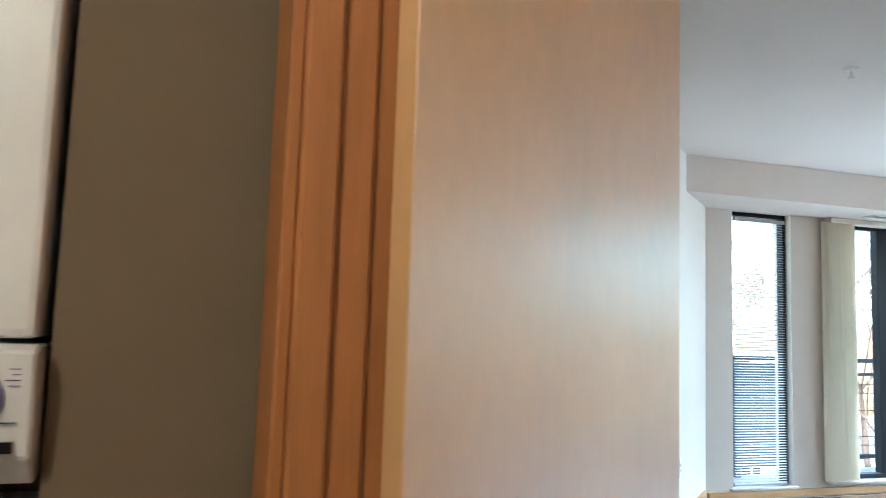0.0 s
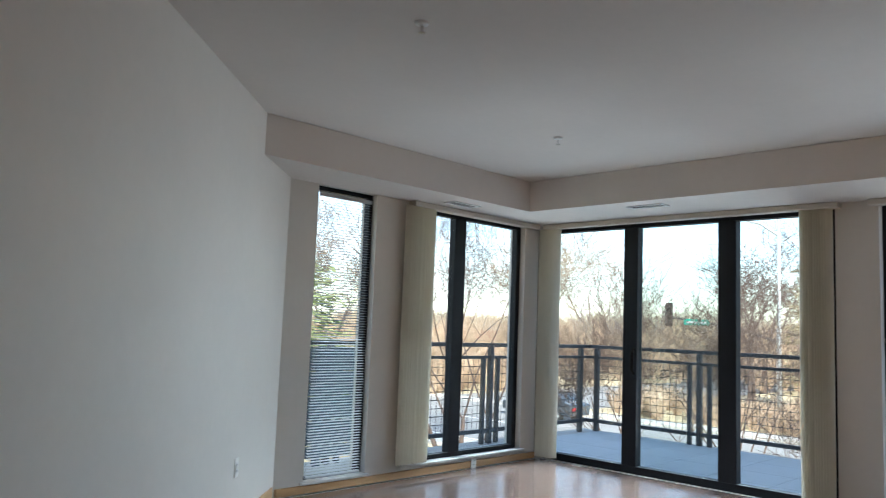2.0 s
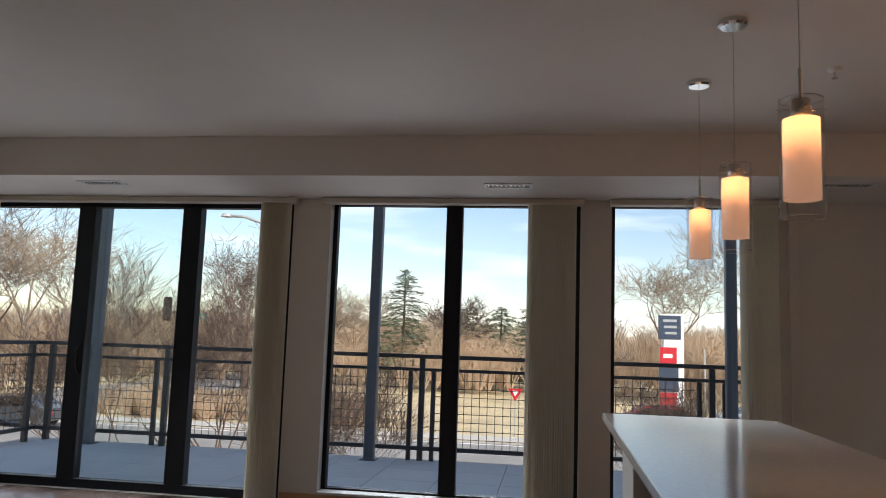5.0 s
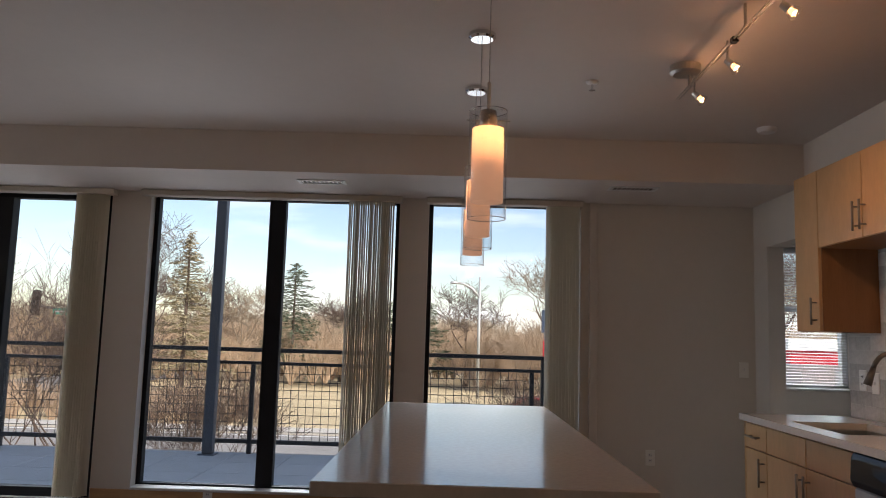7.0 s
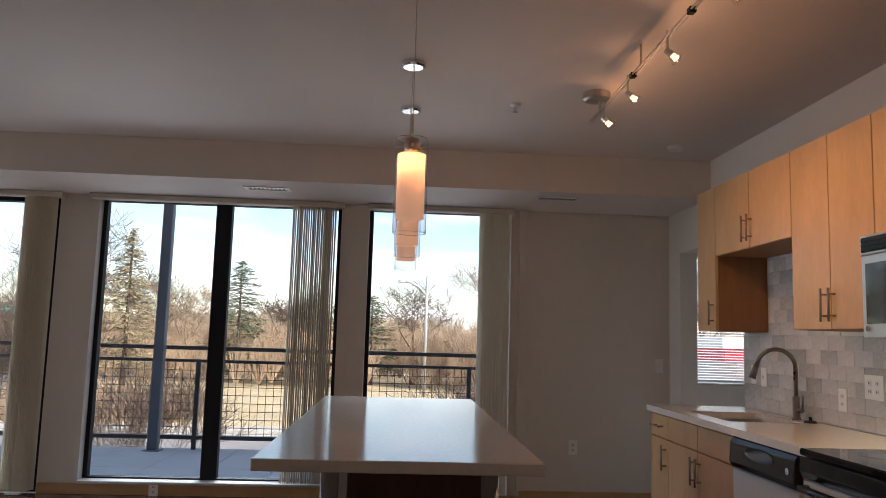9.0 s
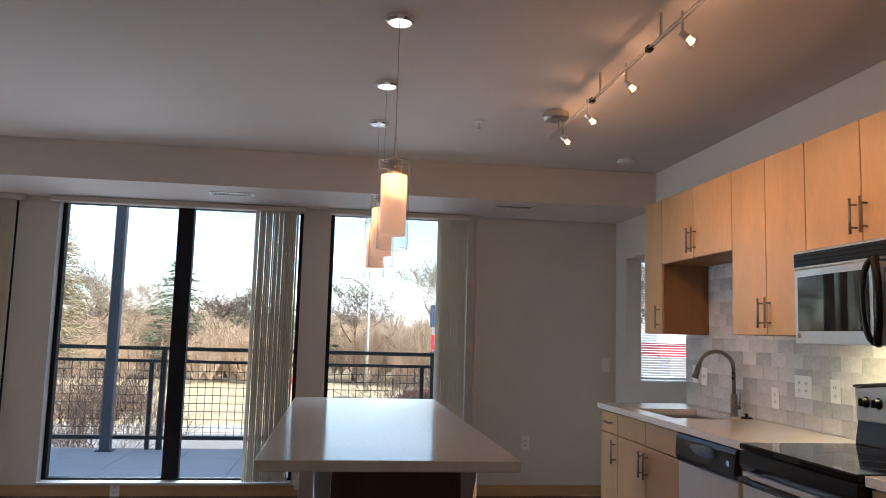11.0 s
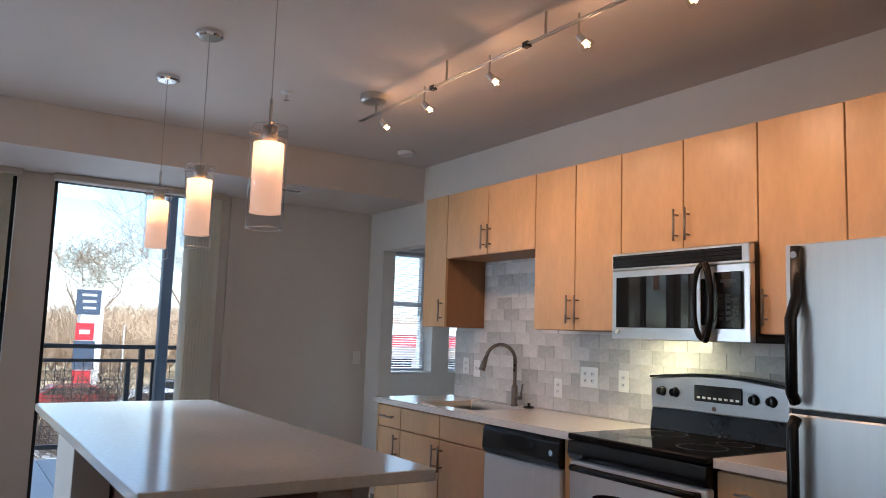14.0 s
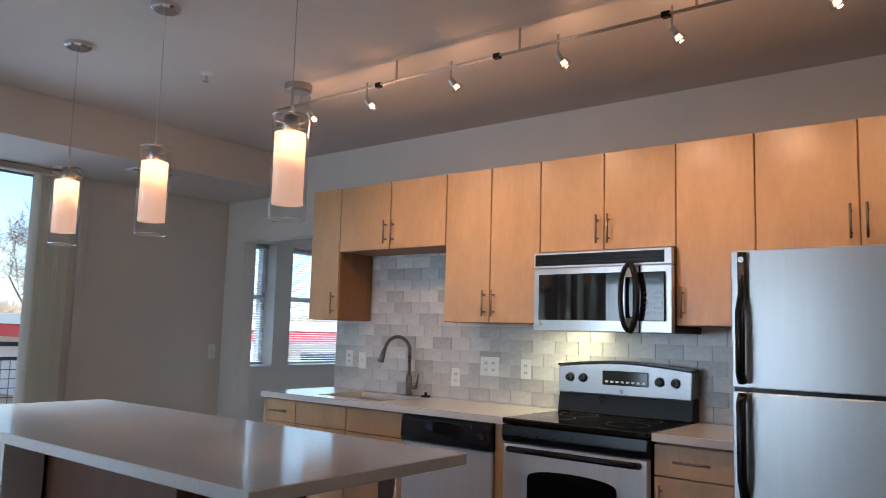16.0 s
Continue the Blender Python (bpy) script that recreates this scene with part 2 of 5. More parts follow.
M_SIGNBLUE = mat("sign_blue", (0.04, 0.06, 0.10), 0.5, vary=0.1)
M_POLE = mat("galvanised_pole", (0.50, 0.51, 0.50), 0.5, 0.5, vary=0.08)
M_CAR = mat("car_paint", (0.06, 0.075, 0.09), 0.25, 0.3, vary=0.05, coat=0.6)
M_CARRED = mat("red_car_paint", (0.40, 0.03, 0.03), 0.25, 0.2, vary=0.05, coat=0.6)
M_TYRE = mat("tyre", (0.02, 0.02, 0.02), 0.8)
M_DISPLAY = mat("display_glass", (0.02, 0.022, 0.024), 0.08)

# ---- mesh helpers ----
ORG = {}


def thing(name, loc, label, category, group="", kind=""):
    ob = new(name)
    ob.location = loc
    ob.empty_display_size = 0.1
    ORG[ob] = Vector(loc)
    return tagged(ob, label, category, group, kind)


def link(name, bm, material, org=Vector((0, 0, 0)), smooth=False):
    me = bpy.data.meshes.new(name)
    bmesh.ops.translate(bm, verts=bm.verts, vec=-Vector(org))
    bmesh.ops.recalc_face_normals(bm, faces=bm.faces)
    if smooth:
        for f in bm.faces:
            f.smooth = len(f.verts) <= 4
    bm.to_mesh(me)
    bm.free()
    me.materials.append(material)
    return new(name, me)


def part(name, bm, material, parent, label="", smooth=False):
    ob = link(name, bm, material, ORG[parent], smooth)
    ob.parent = parent
    ORG[ob] = ORG[parent]
    return tagged(ob, label)


def struct(name, bm, material, label, category="structure"):
    ob = link(name, bm, material)
    ORG[ob] = Vector((0, 0, 0))
    return tagged(ob, label, category, kind="structure")


def box(x0, x1, y0, y1, z0, z1, bev=0.0, bm=None, seg=1):
    b = bmesh.new()
    bmesh.ops.create_cube(b, size=1)
    for v in b.verts:
        v.co = Vector(((x0 + x1) / 2 + v.co.x * abs(x1 - x0), (y0 + y1) / 2 + v.co.y * abs(y1 - y0), (z0 + z1) / 2 + v.co.z * abs(z1 - z0)))
    if bev:
        bmesh.ops.bevel(b, geom=b.edges[:], offset=bev, segments=seg, affect="EDGES", profile=0.5)
    return joined(bm, b)


def joined(bm, b):
    if bm is None:
        return b
    me = bpy.data.meshes.new("join")
    b.to_mesh(me)
    b.free()
    bm.from_mesh(me)
    bpy.data.meshes.remove(me)
    return bm


def rod(p, q, r, bm=None, seg=10, r2=None):
    p, q = Vector(p), Vector(q)
    b = bmesh.new()
    d = q - p
    bmesh.ops.create_cone(b, cap_ends=True, segments=seg, radius1=r, radius2=r if r2 is None else r2, depth=d.length)
    m = Matrix.Translation((p + q) / 2) @ d.to_track_quat("Z", "Y").to_matrix().to_4x4()
    bmesh.ops.transform(b, matrix=m, verts=b.verts)
    return joined(bm, b)


def tube(points, r, bm=None, seg=10):
    """A bent pipe along points."""
    b = bmesh.new()
    pts = [Vector(p) for p in points]
    rings = []
    last = None
    for i, p in enumerate(pts):
        d = (pts[min(i + 1, len(pts) - 1)] - pts[max(i - 1, 0)]).normalized()
        q = d.to_track_quat("Z", "Y") if last is None else last.rotation_difference(d) @ q
        last = d
        rings.append([b.verts.new(p + q @ Vector((r * math.cos(a * math.tau / seg), r * math.sin(a * math.tau / seg), 0))) for a in range(seg)])
    for u, w in zip(rings, rings[1:]):
        for a in range(seg):
            b.faces.new((u[a], u[(a + 1) % seg], w[(a + 1) % seg], w[a]))
    b.faces.new(rings[0][::-1])
    b.faces.new(rings[-1])
    return joined(bm, b)


def lathe(profile, centre, bm=None, seg=24):
    """Turns (radius, height) pairs round the upright axis at centre."""
    b = bmesh.new()
    rings = []
    for r, z in profile:
        rings.append([b.verts.new((centre[0] + r * math.cos(a * math.tau / seg), centre[1] + r * math.sin(a * math.tau / seg), centre[2] + z)) for a in range(seg)])
    for u, w in zip(rings, rings[1:]):
        for a in range(seg):
            b.faces.new((u[a], u[(a + 1) % seg], w[(a + 1) % seg], w[a]))
    return joined(bm, b)


def prism(outline, axis, lo, hi, bev=0.0, bm=None):
    """Pushes a 2D outline along axis 0, 1 or 2 from lo to hi."""
    b = bmesh.new()

    def at(u, v, w):
        return (w, u, v) if axis == 0 else (u, w, v) if axis == 1 else (u, v, w)
    a = [b.verts.new(at(u, v, lo)) for u, v in outline]
    c = [b.verts.new(at(u, v, hi)) for u, v in outline]
    b.faces.new(a[::-1])
    b.faces.new(c)
    for i in range(len(a)):
        j = (i + 1) % len(a)
        b.faces.new((a[i], a[j], c[j], c[i]))
    bmesh.ops.recalc_face_normals(b, faces=b.faces)
    if bev:
        bmesh.ops.bevel(b, geom=b.edges[:], offset=bev, segments=1, affect="EDGES")
    return joined(bm, b)


# ---- structure ----
H = 2.665          # ceiling
SOF = 2.385        # underside of the soffit
XE, YN, YK = 7.10, 5.22, -2.75   # inner faces: window wall, north wall, kitchen wall

struct("floor", box(5.58, 8.2, -6.4, -2.97, -0.2, -0.012, bm=box(-3.2, 7.12, -2.97, 5.4, -0.2, -0.012)), M_GROUT, "subfloor under the brown laminate planks")
struct("ceiling", box(5.58, 8.2, -6.4, -2.97, H, H + 0.25, bm=box(-3.2, 7.30, -2.97, 5.42, H, H + 0.25)), M_CEIL, "off-white textured ceiling")
b = box(6.22, XE, YK + 0.002, YN, SOF, H - 0.002)
struct("ceiling_soffit_east", b, M_CEIL, "dropped off-white soffit above the window wall")
b = box(2.6, 6.22, 4.665, YN, SOF, H - 0.002)
struct("ceiling_soffit_north", b, M_CEIL, "dropped off-white soffit above the north windows")

E0, E1 = XE, 7.30
b = box(E0, E1, -2.97, -1.40, -0.2, H)
for lo, hi, zb in ((-1.40, -0.205, 0.05), (0.025, 2.00, 0.085), (2.31, 5.18, 0.0)):
    box(E0, E1, lo, hi, 2.384, H, bm=b)
    box(E0, E1, lo, hi, -0.2, zb, bm=b)
for lo, hi in ((-0.205, 0.025), (2.00, 2.31), (5.18, 5.42)):
    box(E0, E1, lo, hi, -0.2, H, bm=b)
struct("wall_east", b, M_WALL, "greige painted window wall with three tall openings")
b = bmesh.new()
for lo, hi in ((3.7, 4.235), (4.845, 5.24), (6.87, 7.10)):
    box(lo, hi, YN, 5.42, -0.2, H, bm=b)
for lo, hi, zb in ((4.235, 4.845, 0.06), (5.24, 6.87, 0.085)):
    box(lo, hi, YN, 5.42, 2.384, H, bm=b)
    box(lo, hi, YN, 5.42, -0.2, zb, bm=b)
struct("wall_north", b, M_WALL, "greige painted wall with two tall windows")
# slanting wall between the closet and the north windows
ang = math.atan2(0.938, 1.0)
n_ = Vector((-math.sin(ang), math.cos(ang), 0))
p0, p1 = Vector((0.30, 1.777, 0)), Vector((3.96, 5.21, 0))
b = prism([(p.x, p.y) for p in (p0, p1, p1 + n_ * 0.14, p0 + n_ * 0.14)], 2, -0.2, H)
struct("wall_slanting", b, M_WALL, "plain greige painted slanting wall")
struct("wall_kitchen", box(-3.2, 5.70, YK - 0.12, YK, -0.2, H), M_WALL, "greige kitchen wall behind the cabinets")
b = box(5.70, 6.93, YK - 0.12, YK, 2.045, H)
box(6.85, XE, -2.87, YK - 0.002, -0.2, 2.044, bm=b)
box(6.93, XE, -2.87, YK - 0.002, 2.044, H, bm=b)
struct("wall_nook_header", b, M_WALL, "greige header over the opening to the side nook")
b = box(5.58, 5.70, -6.3, YK - 0.12, -0.2, H)
box(5.58, 8.2, -6.42, -6.3, -0.2, H, bm=b)
box(7.30, 8.2, -3.07, -2.97, -0.2, H, bm=b)
box(7.90, 8.2, -4.17, -3.95, -0.2, H, bm=b)
box(7.90, 8.2, -6.3, -5.5, -0.2, H, bm=b)
for y0_, y1_ in ((-3.95, -3.07), (-5.5, -4.17)):
    box(7.90, 8.2, y0_, y1_, 2.2, H, bm=b)
    box(7.90, 8.2, y0_, y1_, -0.2, 0.93, bm=b)
struct("wall_nook", b, M_WALL, "greige walls of the side nook")
struct("wall_west", box(-3.3, -3.2, -2.87, 1.0, -0.2, H), M_WALL, "plain wall closing the hall")
b = box(-3.2, -0.86, 0.86, 0.98, -0.2, H)
box(-0.86, 0.06, 0.86, 0.98, 2.08, H, bm=b)
box(0.06, 0.34, 0.86, 0.98, -0.2, H, bm=b)
struct("wall_hall", b, M_WALL, "greige hall wall with the closet opening")
struct("wall_closet_side", box(0.22, 0.32, 0.98, 1.92, -0.2, H), M_TAUPE_SHADED, "taupe side wall of the laundry closet, darkened for shade")
struct("wall_closet_back", box(-1.1, 0.22, 1.82, 1.92, -0.2, H), M_TAUPE_SHADED, "taupe back wall of the laundry closet, darkened for shade")
struct("wall_closet_return", box(-0.222, 0.22, 1.06, 1.16, -0.2, H), M_TAUPE_SHADED, "taupe return wall beside the laundry unit, darkened for shade")
struct("wall_closet_end", box(-1.1, -1.0, 0.98, 1.82, -0.2, H), M_TAUPE_SHADED, "taupe end wall of the laundry closet, darkened for shade")
# storey below; unseen masses above and to the south, added to shade the deck
b = box(-6, 7.30, -30, 5.42, H + 0.25, 7.4)
struct("wall_upper_storey", b, M_FACADE, "unseen plain block added above to shade the deck")
b = box(-6, 7.30, -30, 5.42, -3.3, -0.2)
box(-6, 7.30, -30, -6.43, -0.2, H + 0.25, bm=b)
struct("wall_lower_storey", b, M_FACADE, "plain storey below, with an unseen south block added for shade")
b = box(-6, -3.3, -8, 5.42, -0.2, H + 0.25)
box(-3.3, 0.3, 1.95, 5.42, -0.2, H + 0.25, bm=b)
struct("wall_back", b, M_FACADE, "plain neighbouring flat")

# baseboards
b = box(3.98, 7.08, YN - 0.03, YN, 0, 0.058, 0.003)
struct("baseboard", b, M_BASE, "light wood baseboard below the north windows")
b = box(XE - 0.016, XE, -2.87, -1.5, 0, 0.09, 0.003)
box(XE - 0.016, XE, 0.0, 2.3, 0, 0.085, 0.003, bm=b)
box(XE - 0.016, XE, -1.5, 0.0, 0, 0.05, 0.003, bm=b)
struct("baseboard_east", b, M_BASE, "light wood baseboard along the window wall")
q = [p0 + (p1 - p0) * 0.01, p1 - (p1 - p0) * 0.012]
b = prism([(p.x, p.y) for p in (q[0], q[1], q[1] - n_ * 0.014, q[0] - n_ * 0.014)], 2, 0, 0.09)
struct("baseboard_slanting", b, M_BASE, "light wood baseboard along the slanting wall")
struct("trim_corner", box(XE - 0.03, XE, -1.53, -1.47, 0.09, SOF, 0.002), M_WALL, "narrow painted vertical trim strip")


# ---- windows ----
def bars(lay, fixed0, fixed1, spans, zs):
    """One frame bar; lay 'e' runs along y in the window wall, 'n' along x in the north wall."""
    b = bmesh.new()
    for (lo, hi), (z0, z1) in zip(spans, zs):
        if lay == "e":
            box(fixed0, fixed1, lo, hi, z0, z1, 0.003, bm=b)
        else:
            box(lo, hi, fixed0, fixed1, z0, z1, 0.003, bm=b)
    return b


def window(name, lay, at, lo, hi, z0, z1, mullions, w, label, frame_mat=M_BLACKFR, depth=0.07):
    loc = (at, lo, z0) if lay == "e" else (lo, at, z0)
    ob = thing(name, loc, label, "window", kind="structure")
    part("window_frame", bars(lay, at, at + depth, [(lo, lo + w), (hi - w, hi), (lo + w, hi - w), (lo + w, hi - w)],
                              [(z0, z1), (z0, z1), (z0, z0 + w), (z1 - w, z1)]), frame_mat, ob)
    edges = [lo + w]
    for c, mw in mullions:
        part("mullion", bars(lay, at - 0.004, at + depth + 0.004, [(c - mw / 2, c + mw / 2)], [(z0 + w, z1 - w)]), frame_mat, ob)
        edges += [c - mw / 2, c + mw / 2]
    edges.append(hi - w)
    for u, v in zip(edges[::2], edges[1::2]):
        g = bars(lay, at + depth * 0.45, at + depth * 0.45 + 0.006, [(u, v)], [(z0 + w, z1 - w)])
        pane = part("pane", g, M_GLASS, ob, "clear glass pane")
        pane.visible_shadow = False
    return ob


XG, XW = 7.15, 7.19
w1 = window("window_1", "n", 5.28, 4.235, 4.845, 0.06, 2.384, [], 0.035, "tall narrow north window with dark frame behind blinds")
w2 = window("window_2", "n", 5.28, 5.24, 6.87, 0.085, 2.384, [(5.955, 0.15)], 0.06, "tall north window with dark frame and thick mullion")
s1 = window("sliding_door_1", "e", XG, 2.31, 5.18, 0.0, 2.384, [(4.15, 0.15), (3.205, 0.16)], 0.07, "black framed sliding balcony door with three panes", depth=0.09)
w3 = window("window_3", "e", XW, 0.025, 2.00, 0.085, 2.384, [(1.01, 0.13)], 0.035, "tall black framed window with thick middle mullion")
w4 = window("window_4", "e", XW, -1.40, -0.205, 0.05, 2.384, [], 0.032, "tall narrow balcony window with dark frame")
w5 = window("window_5", "e", 8.06, -3.95, -3.07, 0.93, 2.2, [], 0.05, "nook window with white frame and blinds", M_WHITEFR)
w6 = window("window_6", "e", 8.06, -5.5, -4.17, 0.93, 2.2, [], 0.05, "nook window with white frame and blinds", M_WHITEFR)
part("door_handle", tube([(XG - 0.012, 4.10, 0.92), (XG - 0.05, 4.10, 0.96), (XG - 0.05, 4.10, 1.12), (XG - 0.012, 4.10, 1.16)], 0.012), M_BLACK, s1, "black pull handle")
for ob_, zz in ((w5, 1.62), (w6, 1.62)):
    y0_, y1_ = (-3.90, -3.12) if ob_ is w5 else (-5.45, -4.22)
    part("meeting_rail", box(8.058, 8.12, y0_, y1_, zz, zz + 0.05, 0.003), M_WHITEFR, ob_)
    part("window_sill", box(7.89, 8.055, y0_ - 0.045, y1_ + 0.045, 0.932, 0.95, 0.004), M_WHITEFR, ob_)
part("window_sill", box(4.2, 4.88, YN - 0.035, 5.275, 0.061, 0.083, 0.004), M_SILL, w1)
part("window_sill", box(5.2, 6.9, YN - 0.045, 5.275, 0.086, 0.108, 0.004), M_SILL, w2)
part("window_sill", box(XE - 0.04, XW - 0.005, 0.03, 1.995, 0.087, 0.108, 0.004), M_SILL, w3)


# ---- blinds ----
def valance(name, x0, x1, y0, y1, z0, z1):
    ob = thing(name, ((x0 + x1) / 2, (y0 + y1) / 2, z0), "off-white valance of the vertical blinds above the window", "valance")
    part("board", box(x0, x1, y0, y1, z0, z1, 0.006), M_VALANCE, ob)


valance("blind_valance", XE - 0.10, XE - 0.003, 2.26, 5.10, 2.338, 2.383)
valance("blind_valance", XE - 0.10, XE - 0.003, 0.0, 2.05, 2.338, 2.383)
valance("blind_valance", XE - 0.10, XE - 0.003, -1.41, -0.19, 2.338, 2.383)
valance("blind_valance", 5.20, 7.0, YN - 0.10, YN - 0.003, 2.338, 2.383)


def vanes(name, lay, lo, hi, at, z0, z1, count, turn=72, group="vertical blinds"):
    loc = (at, (lo + hi) / 2, z0) if lay == "e" else ((lo + hi) / 2, at, z0)
    ob = thing(name, loc, "cream vertical blind stacked open beside the glass", "blind", group)
    rnd = random.Random(int(abs(lo) * 100))
    for i in range(count):
        c = lo + (hi - lo) * (i + 0.5) / count
        b = bmesh.new()
        a = radians(turn + rnd.uniform(-7, 7))
        u = Vector((math.sin(a), math.cos(a), 0)) if lay == "e" else Vector((math.cos(a), math.sin(a), 0))
        base = Vector((at, c, 0)) if lay == "e" else Vector((c, at, 0))
        side = Vector((-u.y, u.x, 0))
        prof = [base + u * (s * 0.042) + side * (0.006 * (1 - s * s)) for s in (-1, -0.5, 0, 0.5, 1)]
        back = [p + side * 0.0016 for p in prof]
        prism([(p.x, p.y) for p in prof + back[::-1]], 2, z0, z1, bm=b)
        part("vane", b, M_VANE, ob)
    return ob


vanes("vertical_blind", "e", 4.93, 5.14, XE - 0.05, 0.03, 2.342, 9, 105)
vanes("vertical_blind", "e", 2.33, 2.55, XE - 0.05, 0.03, 2.342, 11, 112)
vanes("vertical_blind", "e", 0.06, 0.42, XE - 0.05, 0.12, 2.342, 20, 74)
vanes("vertical_blind", "e", -1.37, -1.13, XE - 0.05, 0.07, 2.342, 10, 66)
vanes("vertical_blind", "n", 5.13, 5.50, YN - 0.05, 0.12, 2.342, 13, 66)


def slat_blind(lay, lo, hi, at, z0, z1, pitch, tilt, label, group="horizontal blinds", material=M_SLAT_BACKLIT):
    loc = (at, (lo + hi) / 2, z0) if lay == "e" else ((lo + hi) / 2, at, z0)
    ob = thing("slat_blind", loc, label, "blind", group)
    a = radians(tilt)
    du, dz = 0.0125 * math.cos(a), 0.0125 * math.sin(a)
    n = int((z1 - z0 - 0.03) / pitch)
    for i in range(n):
        z = z0 + 0.02 + i * pitch
        out = [(at - du, z - dz), (at, z + 0.002), (at + du, z + dz), (at, z + 0.0008)]
        part("slat", prism(out, 1 if lay == "e" else 0, lo, hi) if lay == "e" else prism(out, 0, lo, hi), material, ob)
    rail = box(at - 0.015, at + 0.015, lo, hi, z1 - 0.03, z1, 0.002) if lay == "e" else box(lo, hi, at - 0.015, at + 0.015, z1 - 0.03, z1, 0.002)
    part("head_rail", rail, M_SLAT_BACKLIT, ob)
    rail = box(at - 0.012, at + 0.012, lo, hi, z0, z0 + 0.014, 0.002) if lay == "e" else box(lo, hi, at - 0.012, at + 0.012, z0, z0 + 0.014, 0.002)
    part("bottom_rail", rail, M_SLAT_BACKLIT, ob)
    return ob


slat_blind("n", 4.275, 4.805, 5.25, 0.09, 2.33, 0.0215, 14, "white horizontal slat blind lowered in the narrow window, greyed as if backlit")
slat_blind("e", -3.93, -3.11, 8.03, 0.96, 2.19, 0.025, 16, "white horizontal slat blind lowered in the nook window", material=M_SLAT_PALE)
slat_blind("e", -5.46, -4.19, 8.03, 0.96, 2.19, 0.025, 16, "white horizontal slat blind lowered in the nook window", material=M_SLAT_PALE)

# ---- kitchen ----
def bar_pull(centre, length, upright, parent, y):
    x, z = centre
    b = bmesh.new()
    if upright:
        rod((x, y + 0.032, z - length / 2), (x, y + 0.032, z + length / 2), 0.006, b)
        ends = [(x, z - length * 0.32), (x, z + length * 0.32)]
    else:
        rod((x - length / 2, y + 0.032, z), (x + length / 2, y + 0.032, z), 0.006, b)
        ends = [(x - length * 0.32, z), (x + length * 0.32, z)]
    for ex, ez in ends:
        rod((ex, y, ez), (ex, y + 0.032, ez), 0.0045, b, seg=8)
    part("handle", b, M_PULL, parent, "satin nickel bar handle", smooth=True)


def wall_cabinet(x0, x1, z0, z1, doors, label, depth=0.335, pulls=None, handle_z=0.11):
    """doors: 1 or 2; a single door's handle stands at the side named by pulls."""
    ob = thing("wall_cabinet", ((x0 + x1) / 2, YK, z0), label, "cabinet", "maple wall cabinets")
    front = YK + depth
    part("body", box(x0 + 0.001, x1 - 0.001, YK + 0.001, front - 0.0195, z0, z1, 0.001), M_MAPLE_SHADED, ob, "reddish maple cabinet box, darkened to shade the door gaps")
    xs = [x0, (x0 + x1) / 2, x1] if doors == 2 else [x0, x1]
    for i, (u, v) in enumerate(zip(xs, xs[1:])):
        d = part("door", box(u + 0.0032, v - 0.0032, front - 0.019, front, z0 + 0.002, z1 - 0.002, 0.002), M_MAPLE, ob, "flat maple veneer door")
        if doors == 2:
            hx = v - 0.032 if i == 0 else u + 0.032
        else:
            hx = u + 0.035 if pulls == "low" else v - 0.035
        bar_pull((hx, z0 + handle_z), 0.15, True, d, front)
    return ob


TOP = 2.29
wall_cabinet(5.365, 5.645, 1.395, TOP, 1, "narrow maple wall cabinet at the end of the row", pulls="low")
wall_cabinet(4.452, 5.365, 1.852, TOP, 2, "short maple wall cabinet above the sink")
wall_cabinet(3.79, 4.452, 1.392, TOP, 2, "tall maple wall cabinet beside the microwave")
wall_cabinet(3.025, 3.79, 1.775, TOP, 2, "maple wall cabinet above the microwave")
wall_cabinet(2.652, 3.025, 1.392, TOP, 1, "single door maple wall cabinet beside the fridge", pulls="high")
wall_cabinet(1.80, 2.652, 1.735, TOP, 2, "maple wall cabinet above the fridge")

BF = YK + 0.625   # faces of the base cabinets


def base_cabinet(x0, x1, columns, label, top=0.876):
    """columns: (x0, x1, pulls) each with a drawer front above a door."""
    ob = thing("base_cabinet", ((x0 + x1) / 2, YK, 0), label, "cabinet", "maple base cabinets")
    part("body", box(x0 + 0.001, x1 - 0.001, YK + 0.002, BF - 0.021, 0.1, top, 0.001), M_MAPLE_SHADED, ob)
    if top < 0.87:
        part("front_rail", box(x0 + 0.001, x1 - 0.001, BF - 0.045, BF - 0.021, top + 0.001, 0.876), M_MAPLE_SHADED, ob)
    part("toe_kick", box(x0 + 0.001, x1 - 0.001, YK + 0.002, BF - 0.08, 0, 0.1), M_BLACK, ob)
    for u, v, drawer_pull, side in columns:
        d = part("drawer", box(u + 0.003, v - 0.003, BF - 0.019, BF, 0.732, 0.866, 0.002), M_MAPLE, ob, "flat maple drawer front")
        if drawer_pull:
            bar_pull(((u + v) / 2, 0.80), min(0.16, (v - u) * 0.55), False, d, BF)
        d = part("door", box(u + 0.003, v - 0.003, BF - 0.019, BF, 0.105, 0.726, 0.002), M_MAPLE, ob, "flat maple veneer door")
        bar_pull((u + 0.035 if side == "low" else v - 0.035, 0.62), 0.15, True, d, BF)
    return ob


base_cabinet(5.40, 5.69, [(5.40, 5.69, True, "low")], "narrow maple base cabinet with drawer at the counter's end")
base_cabinet(4.49, 5.40, [(4.945, 5.40, False, "low"), (4.49, 4.945, False, "high")], "maple sink base cabinet with two doors", 0.69)
base_cabinet(2.66, 3.02, [(2.66, 3.02, True, "high")], "maple base cabinet with drawer beside the range")
f = thing("filler_panel", (3.83, BF, 0), "narrow maple filler strip between dishwasher and range", "panel")
